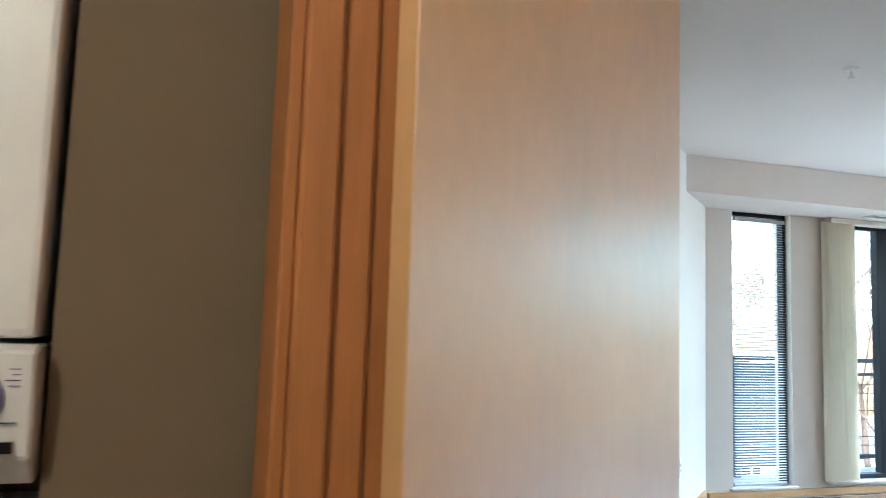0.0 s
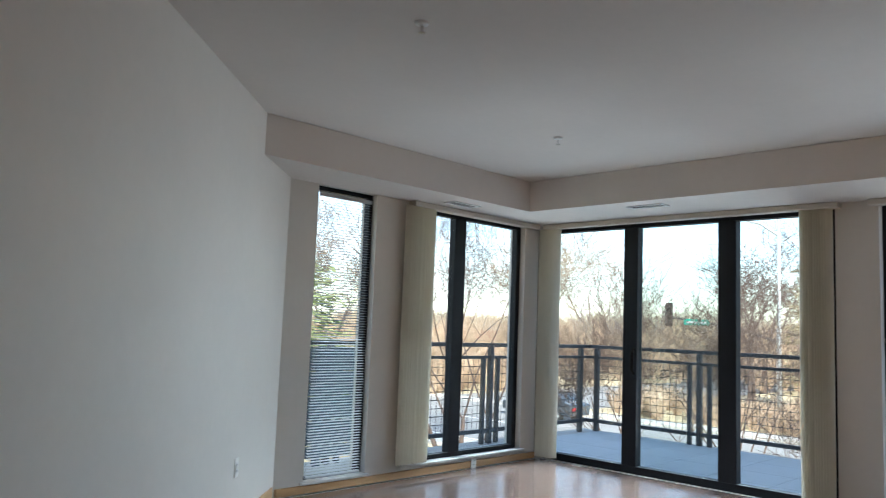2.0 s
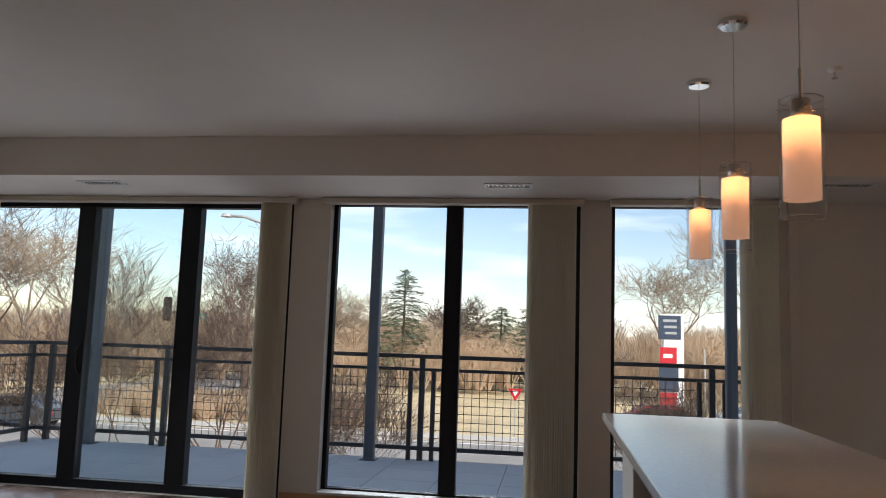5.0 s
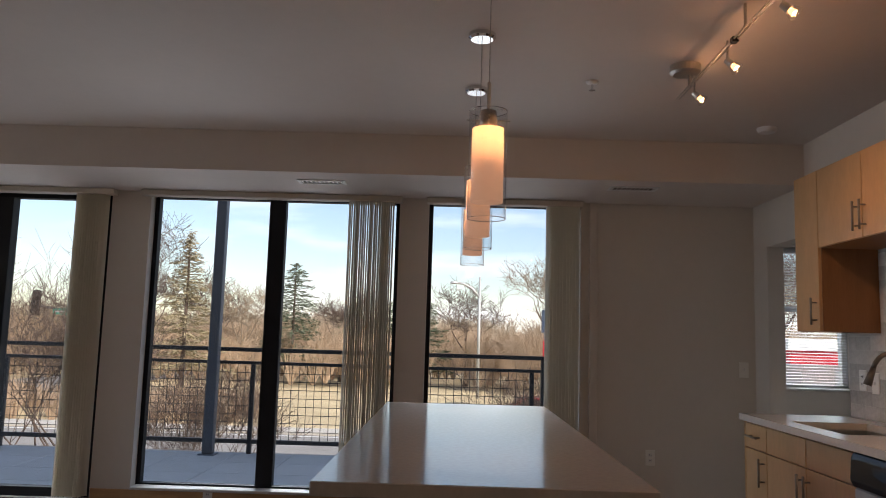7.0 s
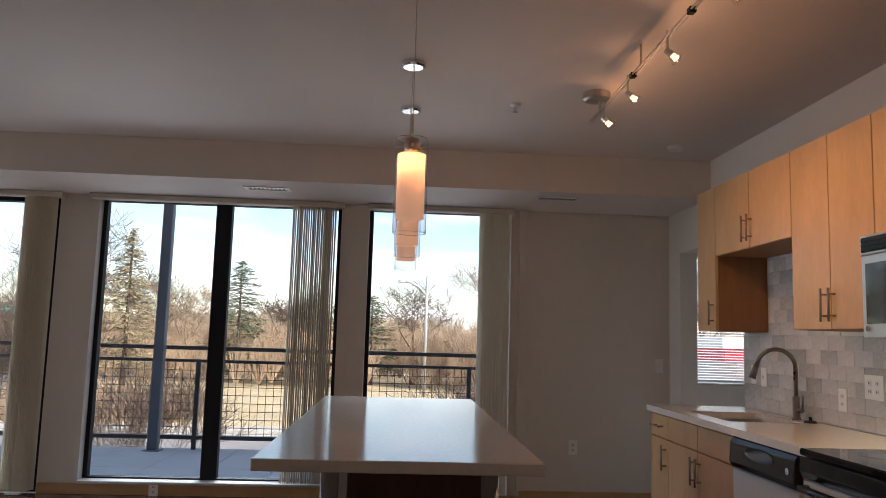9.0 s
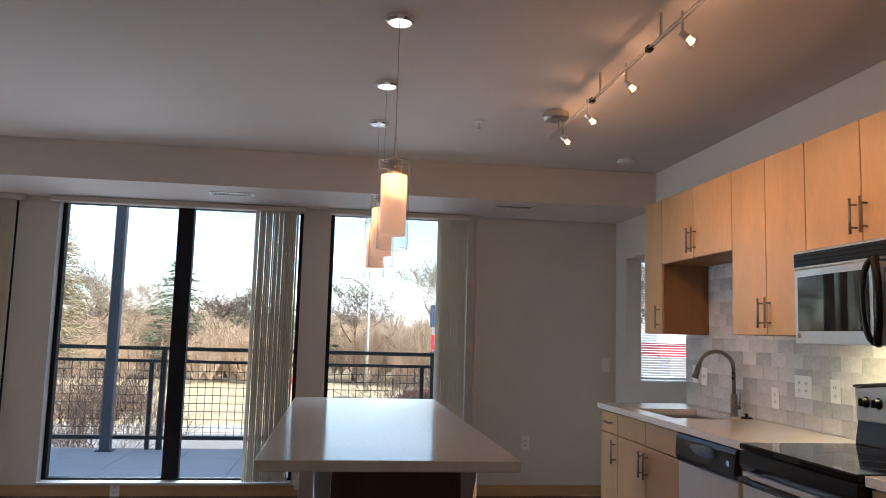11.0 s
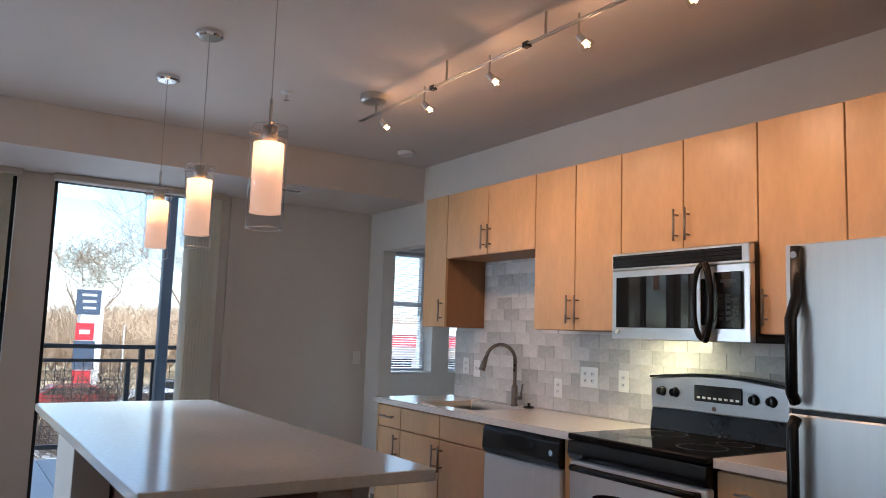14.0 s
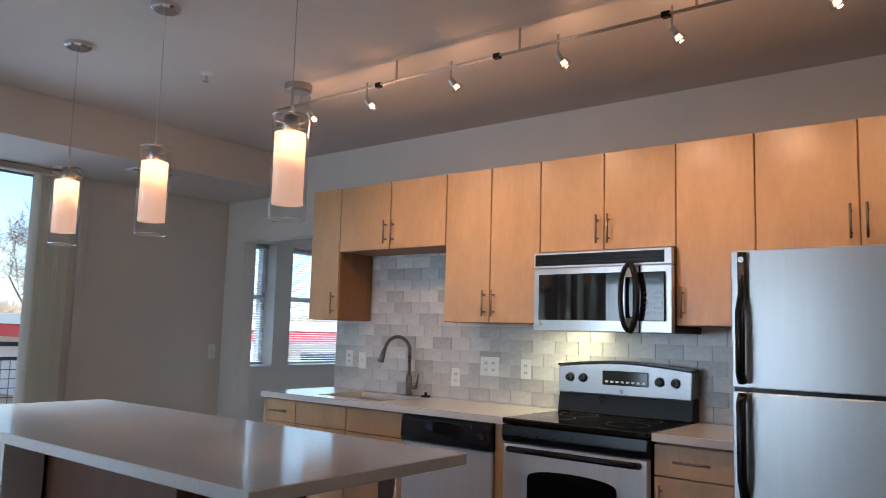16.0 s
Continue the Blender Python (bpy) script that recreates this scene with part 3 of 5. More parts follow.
part("panel", box(3.795, 3.868, BF - 0.3, BF - 0.004, 0, 0.876, 0.002), M_MAPLE, f)
f = thing("end_panel", (5.70, BF, 0), "maple end panel of the base cabinets", "panel")
part("panel", box(5.692, 5.71, YK + 0.002, BF, 0, 0.876, 0.001), M_MAPLE, f)

# worktop with sink cut-out
CT0, CT1 = 0.878, 0.914
CF = YK + 0.648
ct = thing("countertop", (4.7, CF, CT0), "pale grey quartz kitchen worktop with a sink cut-out", "countertop")
b = bmesh.new()
gx, gy = (3.80, 4.76, 5.31, 5.725), (YK + 0.012, YK + 0.13, CF - 0.12, CF)
gv = [[b.verts.new((x, y, CT0)) for y in gy] for x in gx]
cells = [b.faces.new((gv[i][k], gv[i + 1][k], gv[i + 1][k + 1], gv[i][k + 1])) for i in range(3) for k in range(3) if (i, k) != (1, 1)]
up = bmesh.ops.extrude_face_region(b, geom=cells)
bmesh.ops.translate(b, verts=[v for v in up["geom"] if isinstance(v, bmesh.types.BMVert)], vec=(0, 0, CT1 - CT0))
part("slab", b, M_QUARTZ, ct)
ct = thing("countertop", (2.84, CF, CT0), "short pale quartz worktop between range and fridge", "countertop")
part("slab", box(2.655, 3.02, YK + 0.012, CF, CT0, CT1, 0.002), M_QUARTZ, ct)
sk = thing("kitchen_sink", (5.03, -2.44, 0.70), "undermount stainless steel sink in the worktop", "sink")
b = box(4.75, 5.32, YK + 0.12, CF - 0.11, 0.70, 0.708)
for u in (4.75, 5.31):
    box(u, u + 0.01, YK + 0.12, CF - 0.11, 0.70, 0.877, bm=b)
for v in (YK + 0.12, CF - 0.12):
    box(4.75, 5.32, v, v + 0.01, 0.70, 0.877, bm=b)
part("basin", b, M_STEEL, sk)
part("drain", lathe([(0.0, 0.004), (0.035, 0.004), (0.042, 0.0)], (5.03, -2.44, 0.7085)), M_CHROME, sk)

fx, fy = 4.93, YK + 0.075
fa = thing("kitchen_faucet", (fx, fy, CT1), "brushed nickel gooseneck faucet with a side lever", "faucet")
part("base", lathe([(0.0, 0), (0.026, 0), (0.026, 0.008), (0.02, 0.014), (0.02, 0.12), (0.015, 0.13), (0, 0.13)], (fx, fy, CT1)), M_FAUCET, fa, smooth=True)
pts = [(fx, fy, CT1 + 0.12), (fx, fy, CT1 + 0.28)]
R = 0.10
for i in range(13):
    a = math.pi * (1 - i / 12 * 0.93)
    pts.append((fx + 0.25 * (R + R * math.cos(a)), fy + 0.97 * (R + R * math.cos(a)), CT1 + 0.28 + R * math.sin(a)))
part("spout", tube(pts, 0.012, seg=12), M_FAUCET, fa, smooth=True)
e = Vector(pts[-1])
part("spray_head", rod(e, e + Vector((0.006, 0.03, -0.085)), 0.0135, seg=14, r2=0.021), M_FAUCET, fa, smooth=True)
b = rod((fx, fy, CT1 + 0.05), (fx - 0.065, fy, CT1 + 0.055), 0.013)
rod((fx - 0.06, fy, CT1 + 0.055), (fx - 0.085, fy + 0.005, CT1 + 0.14), 0.0075, b, r2=0.005)
part("lever", b, M_FAUCET, fa, smooth=True)
so = thing("sink_stopper", (4.78, YK + 0.08, CT1), "dark rubber sink stopper lying on the worktop", "stopper")
part("cap", lathe([(0, 0.012), (0.028, 0.012), (0.034, 0.0), (0, 0.0)], (4.78, YK + 0.08, CT1)), M_BLACK, so)
part("knob", lathe([(0, 0.03), (0.01, 0.03), (0.008, 0.012)], (4.78, YK + 0.08, CT1)), M_BLACK, so)

# dishwasher
dw = thing("dishwasher", (4.18, BF, 0), "stainless dishwasher with a black control panel", "dishwasher")
part("tub", box(3.872, 4.486, YK + 0.05, BF - 0.03, 0.09, 0.872), M_BLACK, dw)
part("door", box(3.875, 4.483, BF - 0.03, BF + 0.012, 0.12, 0.728, 0.006), M_STEEL_LIT, dw, "brushed stainless steel door")
cp = part("control_panel", prism([(BF - 0.03, 0.732), (BF + 0.016, 0.732), (BF + 0.03, 0.76), (BF + 0.024, 0.85), (BF + 0.012, 0.872), (BF - 0.03, 0.872)], 0, 3.875, 4.483, 0.003), M_BLACK, dw, "glossy black control panel")
b = bmesh.new()
out = [(4.18 + 0.13 * math.cos(t) * (1 if abs(math.cos(t)) < 0.9 else 1), 0.822 + 0.032 * math.sin(t)) for t in [math.tau * i / 20 for i in range(20)]]
prism([(u, v) for u, v in out], 1, BF + 0.0265, BF + 0.031, bm=b)
part("handle_recess", b, M_BLACKGL, cp, "shiny black recessed latch handle")
part("badge", rod((3.93, BF + 0.02, 0.80), (3.93, BF + 0.031, 0.80), 0.014, seg=16), M_CHROME, cp)
part("kick_plate", box(3.875, 4.483, BF - 0.06, BF - 0.05, 0.0, 0.115), M_BLACK, dw)

# range
SX0, SX1 = 3.028, 3.792
SF = YK + 0.66
rg = thing("electric_range", (3.41, SF, 0), "stainless and black freestanding electric range", "stove")
part("body", box(SX0, SX1, YK + 0.03, SF - 0.04, 0.03, 0.885, 0.003), M_BLACK, rg)
part("cooktop", box(SX0 - 0.002, SX1 + 0.002, YK + 0.10, SF + 0.015, 0.888, 0.916, 0.006), M_BLACKGL, rg, "black glass ceramic cooktop")
part("front_trim", prism([(SF - 0.035, 0.80), (SF + 0.005, 0.80), (SF + 0.018, 0.83), (SF + 0.012, 0.884), (SF - 0.035, 0.884)], 0, SX0, SX1, 0.003), M_BLACK, rg)
dr = part("oven_door", box(SX0 + 0.003, SX1 - 0.003, SF - 0.038, SF + 0.005, 0.22, 0.795, 0.006), M_STEEL_LIT, rg, "stainless steel oven door")
arc = [(3.41 + 0.235 * math.cos(t), 0.63 + 0.055 * max(0, math.sin(t)) ** 0.6) for t in [math.pi * i / 16 for i in range(17)]]
part("oven_window", prism(arc + [(3.41 - 0.235, 0.36), (3.41 + 0.235, 0.36)], 1, SF + 0.003, SF + 0.009), M_BLACKGL, dr, "dark oven glass with an arched top")
b = tube([(SX0 + 0.04, SF + 0.004, 0.765), (SX0 + 0.06, SF + 0.045, 0.77), (3.2, SF + 0.055, 0.772), (3.62, SF + 0.055, 0.772), (SX1 - 0.06, SF + 0.045, 0.77), (SX1 - 0.04, SF + 0.004, 0.765)], 0.015, seg=10)
part("door_handle", b, M_BLACK, dr, "black tubular handle", smooth=True)
part("storage_drawer", box(SX0 + 0.003, SX1 - 0.003, SF - 0.038, SF + 0.003, 0.05, 0.21, 0.005), M_STEEL_LIT, rg)
part("backguard", prism([(YK + 0.03, 0.886), (YK + 0.12, 0.916), (YK + 0.10, 1.03), (YK + 0.03, 1.03)], 0, SX0, SX1, 0.004), M_BLACK, rg)
curve = [(SX0 + 0.0 + (SX1 - SX0) * i / 12, 1.165 + 0.028 * math.sin(math.pi * i / 12)) for i in range(13)]
pf = YK + 0.115
cpn = part("console", prism([(SX1 - 0.006, 1.02), (SX0 + 0.006, 1.02)] + curve, 1, YK + 0.02, pf, 0.006), M_STEELD, rg, "stainless control console with a curved top")
part("console_cap", prism([(u, v + 0.002) for u, v in curve] + [(u, v + 0.012) for u, v in curve[::-1]], 1, YK + 0.018, pf + 0.004), M_BLACK, cpn)
part("display", box(3.26, 3.52, pf, pf + 0.006, 1.075, 1.15, 0.004), M_DISPLAY, cpn, "dark clock display")
for i in range(8):
    part("button", box(3.275 + 0.03 * i, 3.292 + 0.03 * i, pf + 0.006, pf + 0.008, 1.088, 1.098), M_PLATE, cpn)
for kx in (3.115, 3.20, 3.635, 3.715):
    kb = lathe([(0.0, 0.028), (0.018, 0.026), (0.021, 0.0), (0.026, 0.0)], (0, 0, 0), seg=16)
    bmesh.ops.transform(kb, matrix=Matrix.Translation((kx, pf, 1.105)) @ Matrix.Rotation(radians(-90), 4, "X"), verts=kb.verts)
    box(kx - 0.004, kx + 0.004, pf + 0.026, pf + 0.036, 1.088, 1.122, 0.001, bm=kb)
    part("knob", kb, M_BLACK, cpn, "black burner knob")
part("badge", rod((3.41, pf - 0.002, 1.045), (3.41, pf + 0.004, 1.045), 0.011, seg=16), M_CHROME, cpn)
b = bmesh.new()
for cx, cy, r in ((3.22, -2.30, 0.10), (3.60, -2.30, 0.085), (3.22, -2.52, 0.075), (3.60, -2.52, 0.10)):
    lathe([(r, 0.0), (r + 0.004, 0.0)], (cx, cy, 0.9166), bm=b, seg=40)
part("burner_ring", b, M_BURNER, rg)

# microwave over the range
MX0, MX1, MZ0, MZ1, MF = 3.02, 3.785, 1.355, 1.768, YK + 0.40
mw = thing("microwave_oven", (3.4, YK, MZ0), "stainless over-the-range microwave with black handle", "microwave")
part("body", box(MX0, MX1, YK + 0.002, MF - 0.035, MZ0, MZ1, 0.003), M_BLACK, mw)
bow = [(MX0 + (MX1 - MX0) * i / 10, MF + 0.02 * math.sin(math.pi * i / 10)) for i in range(11)]
d = part("door", prism([(u, v) for u, v in bow if u >= 3.20] + [(MX1, MF - 0.034), (3.20, MF - 0.034)], 2, MZ0, MZ1 - 0.085, 0.003), M_STEELP, mw, "bowed stainless door")
wx = [3.272 + (3.752 - 3.272) * i / 12 for i in range(13)]
part("door_window", prism([(u, MF + 0.02 * math.sin(math.pi * (u - MX0) / (MX1 - MX0)) + 0.003) for u in wx] + [(3.752, MF - 0.01), (3.272, MF - 0.01)], 2, MZ0 + 0.055, MZ1 - 0.118), M_BLACKGL, d, "dark door glass")
k = part("keypad", prism([(u, v) for u, v in bow if u <= 3.20] + [(3.195, MF - 0.034), (MX0, MF - 0.034)], 2, MZ0, MZ1 - 0.085, 0.003), M_STEELP, mw)
part("key_panel", box(3.05, 3.19, MF + 0.002, MF + 0.0165, MZ0 + 0.055, MZ1 - 0.118, 0.004), M_BLACKGL, k, "black key panel")
for r_ in range(5):
    for c_ in range(3):
        part("key", box(3.066 + c_ * 0.034, 3.09 + c_ * 0.034, MF + 0.0165, MF + 0.018, MZ0 + 0.09 + r_ * 0.024, MZ0 + 0.104 + r_ * 0.024), M_DISPLAY, k)
part("clock", box(3.07, 3.15, MF + 0.0165, MF + 0.018, MZ1 - 0.165, MZ1 - 0.15), M_DISPLAY, k)
HZ = MZ0 + 0.17
for side, thick in ((-0.052, 0.015), (0.034, 0.012)):
    arc_ = [(3.225 + side * math.cos(a_), MF + 0.014 + 0.042 * math.cos(a_) ** 0.5, HZ + 0.163 * math.sin(a_)) for a_ in [math.pi * (i / 14 - 0.5) * 0.98 for i in range(15)]]
    part("handle", tube(arc_, thick, seg=12), M_BLACK, d, "thick black bowed handle", smooth=True)
part("handle_plate", box(3.205, 3.25, MF + 0.012, MF + 0.02, HZ - 0.10, HZ + 0.10, 0.006), M_BLACKGL, d, "glossy dark plate behind the handle")
part("badge", rod((3.74, MF, MZ0 + 0.035), (3.74, MF + 0.012, MZ0 + 0.035), 0.012, seg=16), M_CHROME, d)
g = part("vent_grille", box(MX0, MX1, MF - 0.034, MF + 0.004, MZ1 - 0.083, MZ1, 0.004), M_STEELP, mw)
part("grille_recess", box(MX0 + 0.035, MX1 - 0.01, MF + 0.0, MF + 0.0055, MZ1 - 0.072, MZ1 - 0.012), M_BLACK, g)
for i in range(3):
    part("louvre", box(MX0 + 0.04, MX1 - 0.015, MF + 0.004, MF + 0.011, MZ1 - 0.066 + i * 0.019, MZ1 - 0.058 + i * 0.019, 0.001), M_BLACK, g)
lens = part("lamp_lens", box(3.62, 3.74, YK + 0.24, YK + 0.32, MZ0 - 0.004, MZ0 - 0.001), M_CLEAR, mw)
lens.visible_shadow = False
hood = new("hood_lamp", bpy.data.lights.new("hood_lamp", "AREA"))
hood.data.size, hood.data.energy, hood.data.color = 0.08, 1.25, (1.0, 0.86, 0.45)
hood.matrix_world = look((3.70, YK + 0.22, MZ0 - 0.008), (3.72, YK + 0.10, 0.9))

# fridge
FX0, FX1, FF, FT = 1.80, 2.625, -1.965, 1.69
fr = thing("refrigerator", ((FX0 + FX1) / 2, FF, 0), "stainless top-freezer refrigerator with black bar handles", "refrigerator")
part("cabinet", box(FX0 + 0.005, FX1 - 0.005, YK + 0.04, FF - 0.06, 0.02, FT - 0.012, 0.004), M_BLACK, fr)


def curved_door(x0, x1, z0, z1):
    xs = [x0 + (x1 - x0) * i / 10 for i in range(11)]
    return prism([(u, FF - 0.004 + 0.012 * math.sin(math.pi * (u - x0) / (x1 - x0))) for u in xs] + [(x1, FF - 0.055), (x0, FF - 0.055)], 2, z0, z1, 0.004)


for z0_, z1_, h0, h1, nm in ((1.146, FT, 1.17, FT - 0.01, "freezer_door"), (0.09, 1.128, 0.42, 1.118, "fridge_door")):
    d = part(nm, curved_door(FX0, FX1, z0_, z1_), M_STEELP, fr, "brushed stainless door")
    hx = FX1 - 0.05
    lowk = nm == "fridge_door"
    if not lowk:
        path = [(hx, FF + 0.012, h1), (hx, FF + 0.014, h1 - 0.17), (hx, FF + 0.05, h1 - 0.24), (hx, FF + 0.052, h0 + 0.03), (hx, FF + 0.03, h0)]
    else:
        path = [(hx, FF + 0.03, h1), (hx, FF + 0.052, h1 - 0.03), (hx, FF + 0.05, h1 - 0.32), (hx, FF + 0.014, h1 - 0.40), (hx, FF + 0.012, h0)]
    part("handle", tube(path, 0.019, seg=10), M_BLACK, d, "black bar handle", smooth=True)
part("door_gap", box(FX0 + 0.004, FX1 - 0.004, FF - 0.055, FF - 0.02, 1.126, 1.148), M_BLACK, fr)
part("badge", rod((FX1 - 0.05, FF + 0.02, FT - 0.04), (FX1 - 0.05, FF + 0.031, FT - 0.04), 0.012, seg=14), M_CHROME, fr)
part("foot_grille", box(FX0 + 0.01, FX1 - 0.01, FF - 0.05, FF - 0.03, 0.0, 0.085), M_BLACK, fr)


# wall plates
def plate(pos, normal, gangs, kind, label):
    ob = thing("outlet_plate" if kind == "outlet" else "switch_plate", pos, label, "outlet" if kind == "outlet" else "switch", "wall plates")
    w = 0.07 * gangs + 0.002
    m = Matrix.Translation(pos) @ Matrix.Rotation(math.atan2(normal[1], normal[0]), 4, "Z")

    def put(name, b, material):
        bmesh.ops.transform(b, matrix=m, verts=b.verts)
        part(name, b, material, ob)
    put("cover", box(0.0005, 0.006, -w / 2, w / 2, -0.058, 0.058, 0.002), M_PLATE)
    for gi in range(gangs):
        c = (gi - (gangs - 1) / 2) * 0.058
        if kind == "outlet":
            for dz in (-0.02, 0.02):
                put("socket", box(0.006, 0.008, c - 0.015, c + 0.015, dz - 0.013, dz + 0.013, 0.001), M_WHITE)
                put("slot", box(0.008, 0.0085, c - 0.007, c - 0.004, dz - 0.005, dz + 0.005), M_BLACK)
                put("slot", box(0.008, 0.0085, c + 0.004, c + 0.007, dz - 0.005, dz + 0.005), M_BLACK)
        else:
            put("toggle", box(0.006, 0.016, c - 0.005, c + 0.005, -0.008, 0.012, 0.002), M_WHITE)


YT = YK + 0.0105
plate((5.55, YT, 1.13), (0, 1, 0), 1, "outlet", "white double outlet on the marble backsplash")
plate((5.42, YT, 1.12), (0, 1, 0), 1, "switch", "white switch on the marble backsplash")
plate((4.33, YT, 1.13), (0, 1, 0), 2, "outlet", "white two-gang plate on the marble backsplash")
plate((4.068, YT, 1.125), (0, 1, 0), 1, "outlet", "white outlet on the marble backsplash")
plate((4.59, YT, 1.05), (0, 1, 0), 1, "outlet", "grey outlet low on the marble backsplash")
plate((XE, -1.94, 0.44), (-1, 0, 0), 1, "outlet", "painted outlet low on the window wall")
plate((XE, -2.66, 1.12), (-1, 0, 0), 1, "switch", "painted switch plate on the window wall")
qn = -n_
qp = p0 + (p1 - p0) * 0.80
plate((qp.x, qp.y, 0.40), (qn.x, qn.y, 0), 1, "outlet", "white outlet low on the slanting wall")
plate((6.14, YN - 0.031, 0.045), (0, -1, 0), 1, "outlet", "white outlet in the baseboard below the window")
plate((XE - 0.017, 1.40, 0.05), (-1, 0, 0), 1, "outlet", "white outlet in the baseboard below the window")

# ---- island ----
IX0, IX1, IY0, IY1, IZ = 3.175, 5.56, -0.945, -0.05, 0.93
isl = thing("kitchen_island", ((IX0 + IX1) / 2, (IY0 + IY1) / 2, 0), "kitchen island with quartz top, dark panel and steel legs", "island")
part("countertop", box(IX0, IX1, IY0, IY1, IZ - 0.038, IZ, 0.003), M_QUARTZ, isl, "pale grey quartz slab")
part("cabinet", box(3.86, 5.25, -0.86, -0.30, 0.0, IZ - 0.039, 0.002), M_DARKWOOD, isl, "dark brown wood panel")
part("end_panel", box(4.75, 5.25, -0.285, -0.13, 0.0, IZ - 0.039, 0.002), M_WALL, isl, "painted half wall")
for lx, ly in ((3.40, -0.27), (3.40, -0.80)):
    lg = part("leg", rod((lx, ly, 0.0), (lx, ly, IZ - 0.039), 0.03, seg=20), M_CHROME, isl, "round brushed steel leg", smooth=True)
    part("foot_flange", rod((lx, ly, 0.0), (lx, ly, 0.012), 0.05, seg=20), M_CHROME, lg)


# ---- lamps ----
def pendant(x, y, z0):
    ob = thing("pendant_lamp", (x, y, z0), "lit pendant with frosted inner and clear outer glass cylinder", "pendant lamp", "pendants over the island")
    c = (x, y, z0)
    part("canopy", lathe([(0, H - z0), (0.062, H - z0), (0.062, H - z0 - 0.018), (0.05, H - z0 - 0.026), (0, H - z0 - 0.026)], c), M_CHROME, ob, "chrome ceiling canopy", smooth=False)
    part("cord", rod((x, y, z0 + 0.44), (x, y, H - 0.02), 0.0018, seg=6), M_CORD, ob)
    part("stem", rod((x, y, z0 + 0.355), (x, y, z0 + 0.46), 0.006, seg=10), M_NICKEL, ob)
    cap = lathe([(0, 0.365), (0.026, 0.362), (0.03, 0.33), (0.03, 0.30), (0, 0.30)], c)
    part("socket_cap", cap, M_NICKEL, ob, smooth=True)
    b = rod((x - 0.072, y, z0 + 0.33), (x + 0.072, y, z0 + 0.33), 0.0025, seg=6)
    rod((x, y - 0.072, z0 + 0.33), (x, y + 0.072, z0 + 0.33), 0.0025, b, seg=6)
    part("cross_rod", b, M_NICKEL, ob)
    inner = part("shade", lathe([(0.012, 0.30), (0.053, 0.30), (0.053, 0.055), (0.0505, 0.055), (0.0505, 0.297), (0.012, 0.297)], c, seg=32), M_FROST, ob, "frosted glass cylinder, lit", smooth=True)
    outer = part("outer_glass", lathe([(0.061, 0.36), (0.0632, 0.36), (0.0632, 0.0), (0.061, 0.0)], c, seg=36), M_TUBE, ob, "clear glass cylinder", smooth=True)
    outer.visible_shadow = False
    # added chrome rings imitate the bright highlights along the glass edges
    for rz in (0.0, 0.36):
        part("glass_rim", lathe([(0.0622, rz), (0.0640, rz + 0.0012), (0.0622, rz + 0.0024), (0.0605, rz + 0.0012), (0.0622, rz)], c, seg=36), M_CHROME, outer, "thin chrome ring added as the glint of the glass rim")
    bulb = part("bulb", lathe([(0, 0.29), (0.014, 0.285), (0.017, 0.255), (0.014, 0.225), (0, 0.215)], c, seg=14), M_BULB, ob, "glowing bulb", smooth=True)
    bulb.visible_shadow = False
    lamp = new("pendant_light", bpy.data.lights.new("pendant_light", "POINT"))
    lamp.location = (x, y, z0 + 0.235)
    lamp.data.energy, lamp.data.color, lamp.data.shadow_soft_size = 0.75, (1.0, 0.60, 0.32), 0.012


PZ = 1.69
for px in (3.635, 4.478, 5.233):
    pendant(px, -0.505, PZ)

TY, TZ = -1.54, 2.56
tk = thing("track_light", (4.8, -1.52, H), "ceiling rail light with small lit halogen heads", "track light")
part("canopy", lathe([(0, 0), (0.075, 0), (0.075, -0.035), (0.06, -0.045), (0, -0.045)], (4.81, -1.52, H)), M_NICKEL, tk, "round brushed nickel canopy")
b = rod((5.0, TY + 0.008, TZ), (1.7, TY + 0.008, TZ), 0.004, seg=8)
rod((5.0, TY - 0.008, TZ), (1.7, TY - 0.008, TZ), 0.004, b, seg=8)
part("rail", b, M_NICKEL, tk, "twin nickel rail", smooth=True)
part("feed", rod((4.81, TY, TZ), (4.81, TY, H - 0.03), 0.008), M_NICKEL, tk)
for sx in (4.10, 3.38, 2.6, 1.9):
    st = part("standoff", rod((sx, TY, TZ - 0.005), (sx, TY, H), 0.006, seg=10), M_NICKEL, tk)
    part("connector", box(sx + 0.10, sx + 0.135, TY - 0.014, TY + 0.014, TZ - 0.012, TZ + 0.012, 0.003), M_BLACK, st)
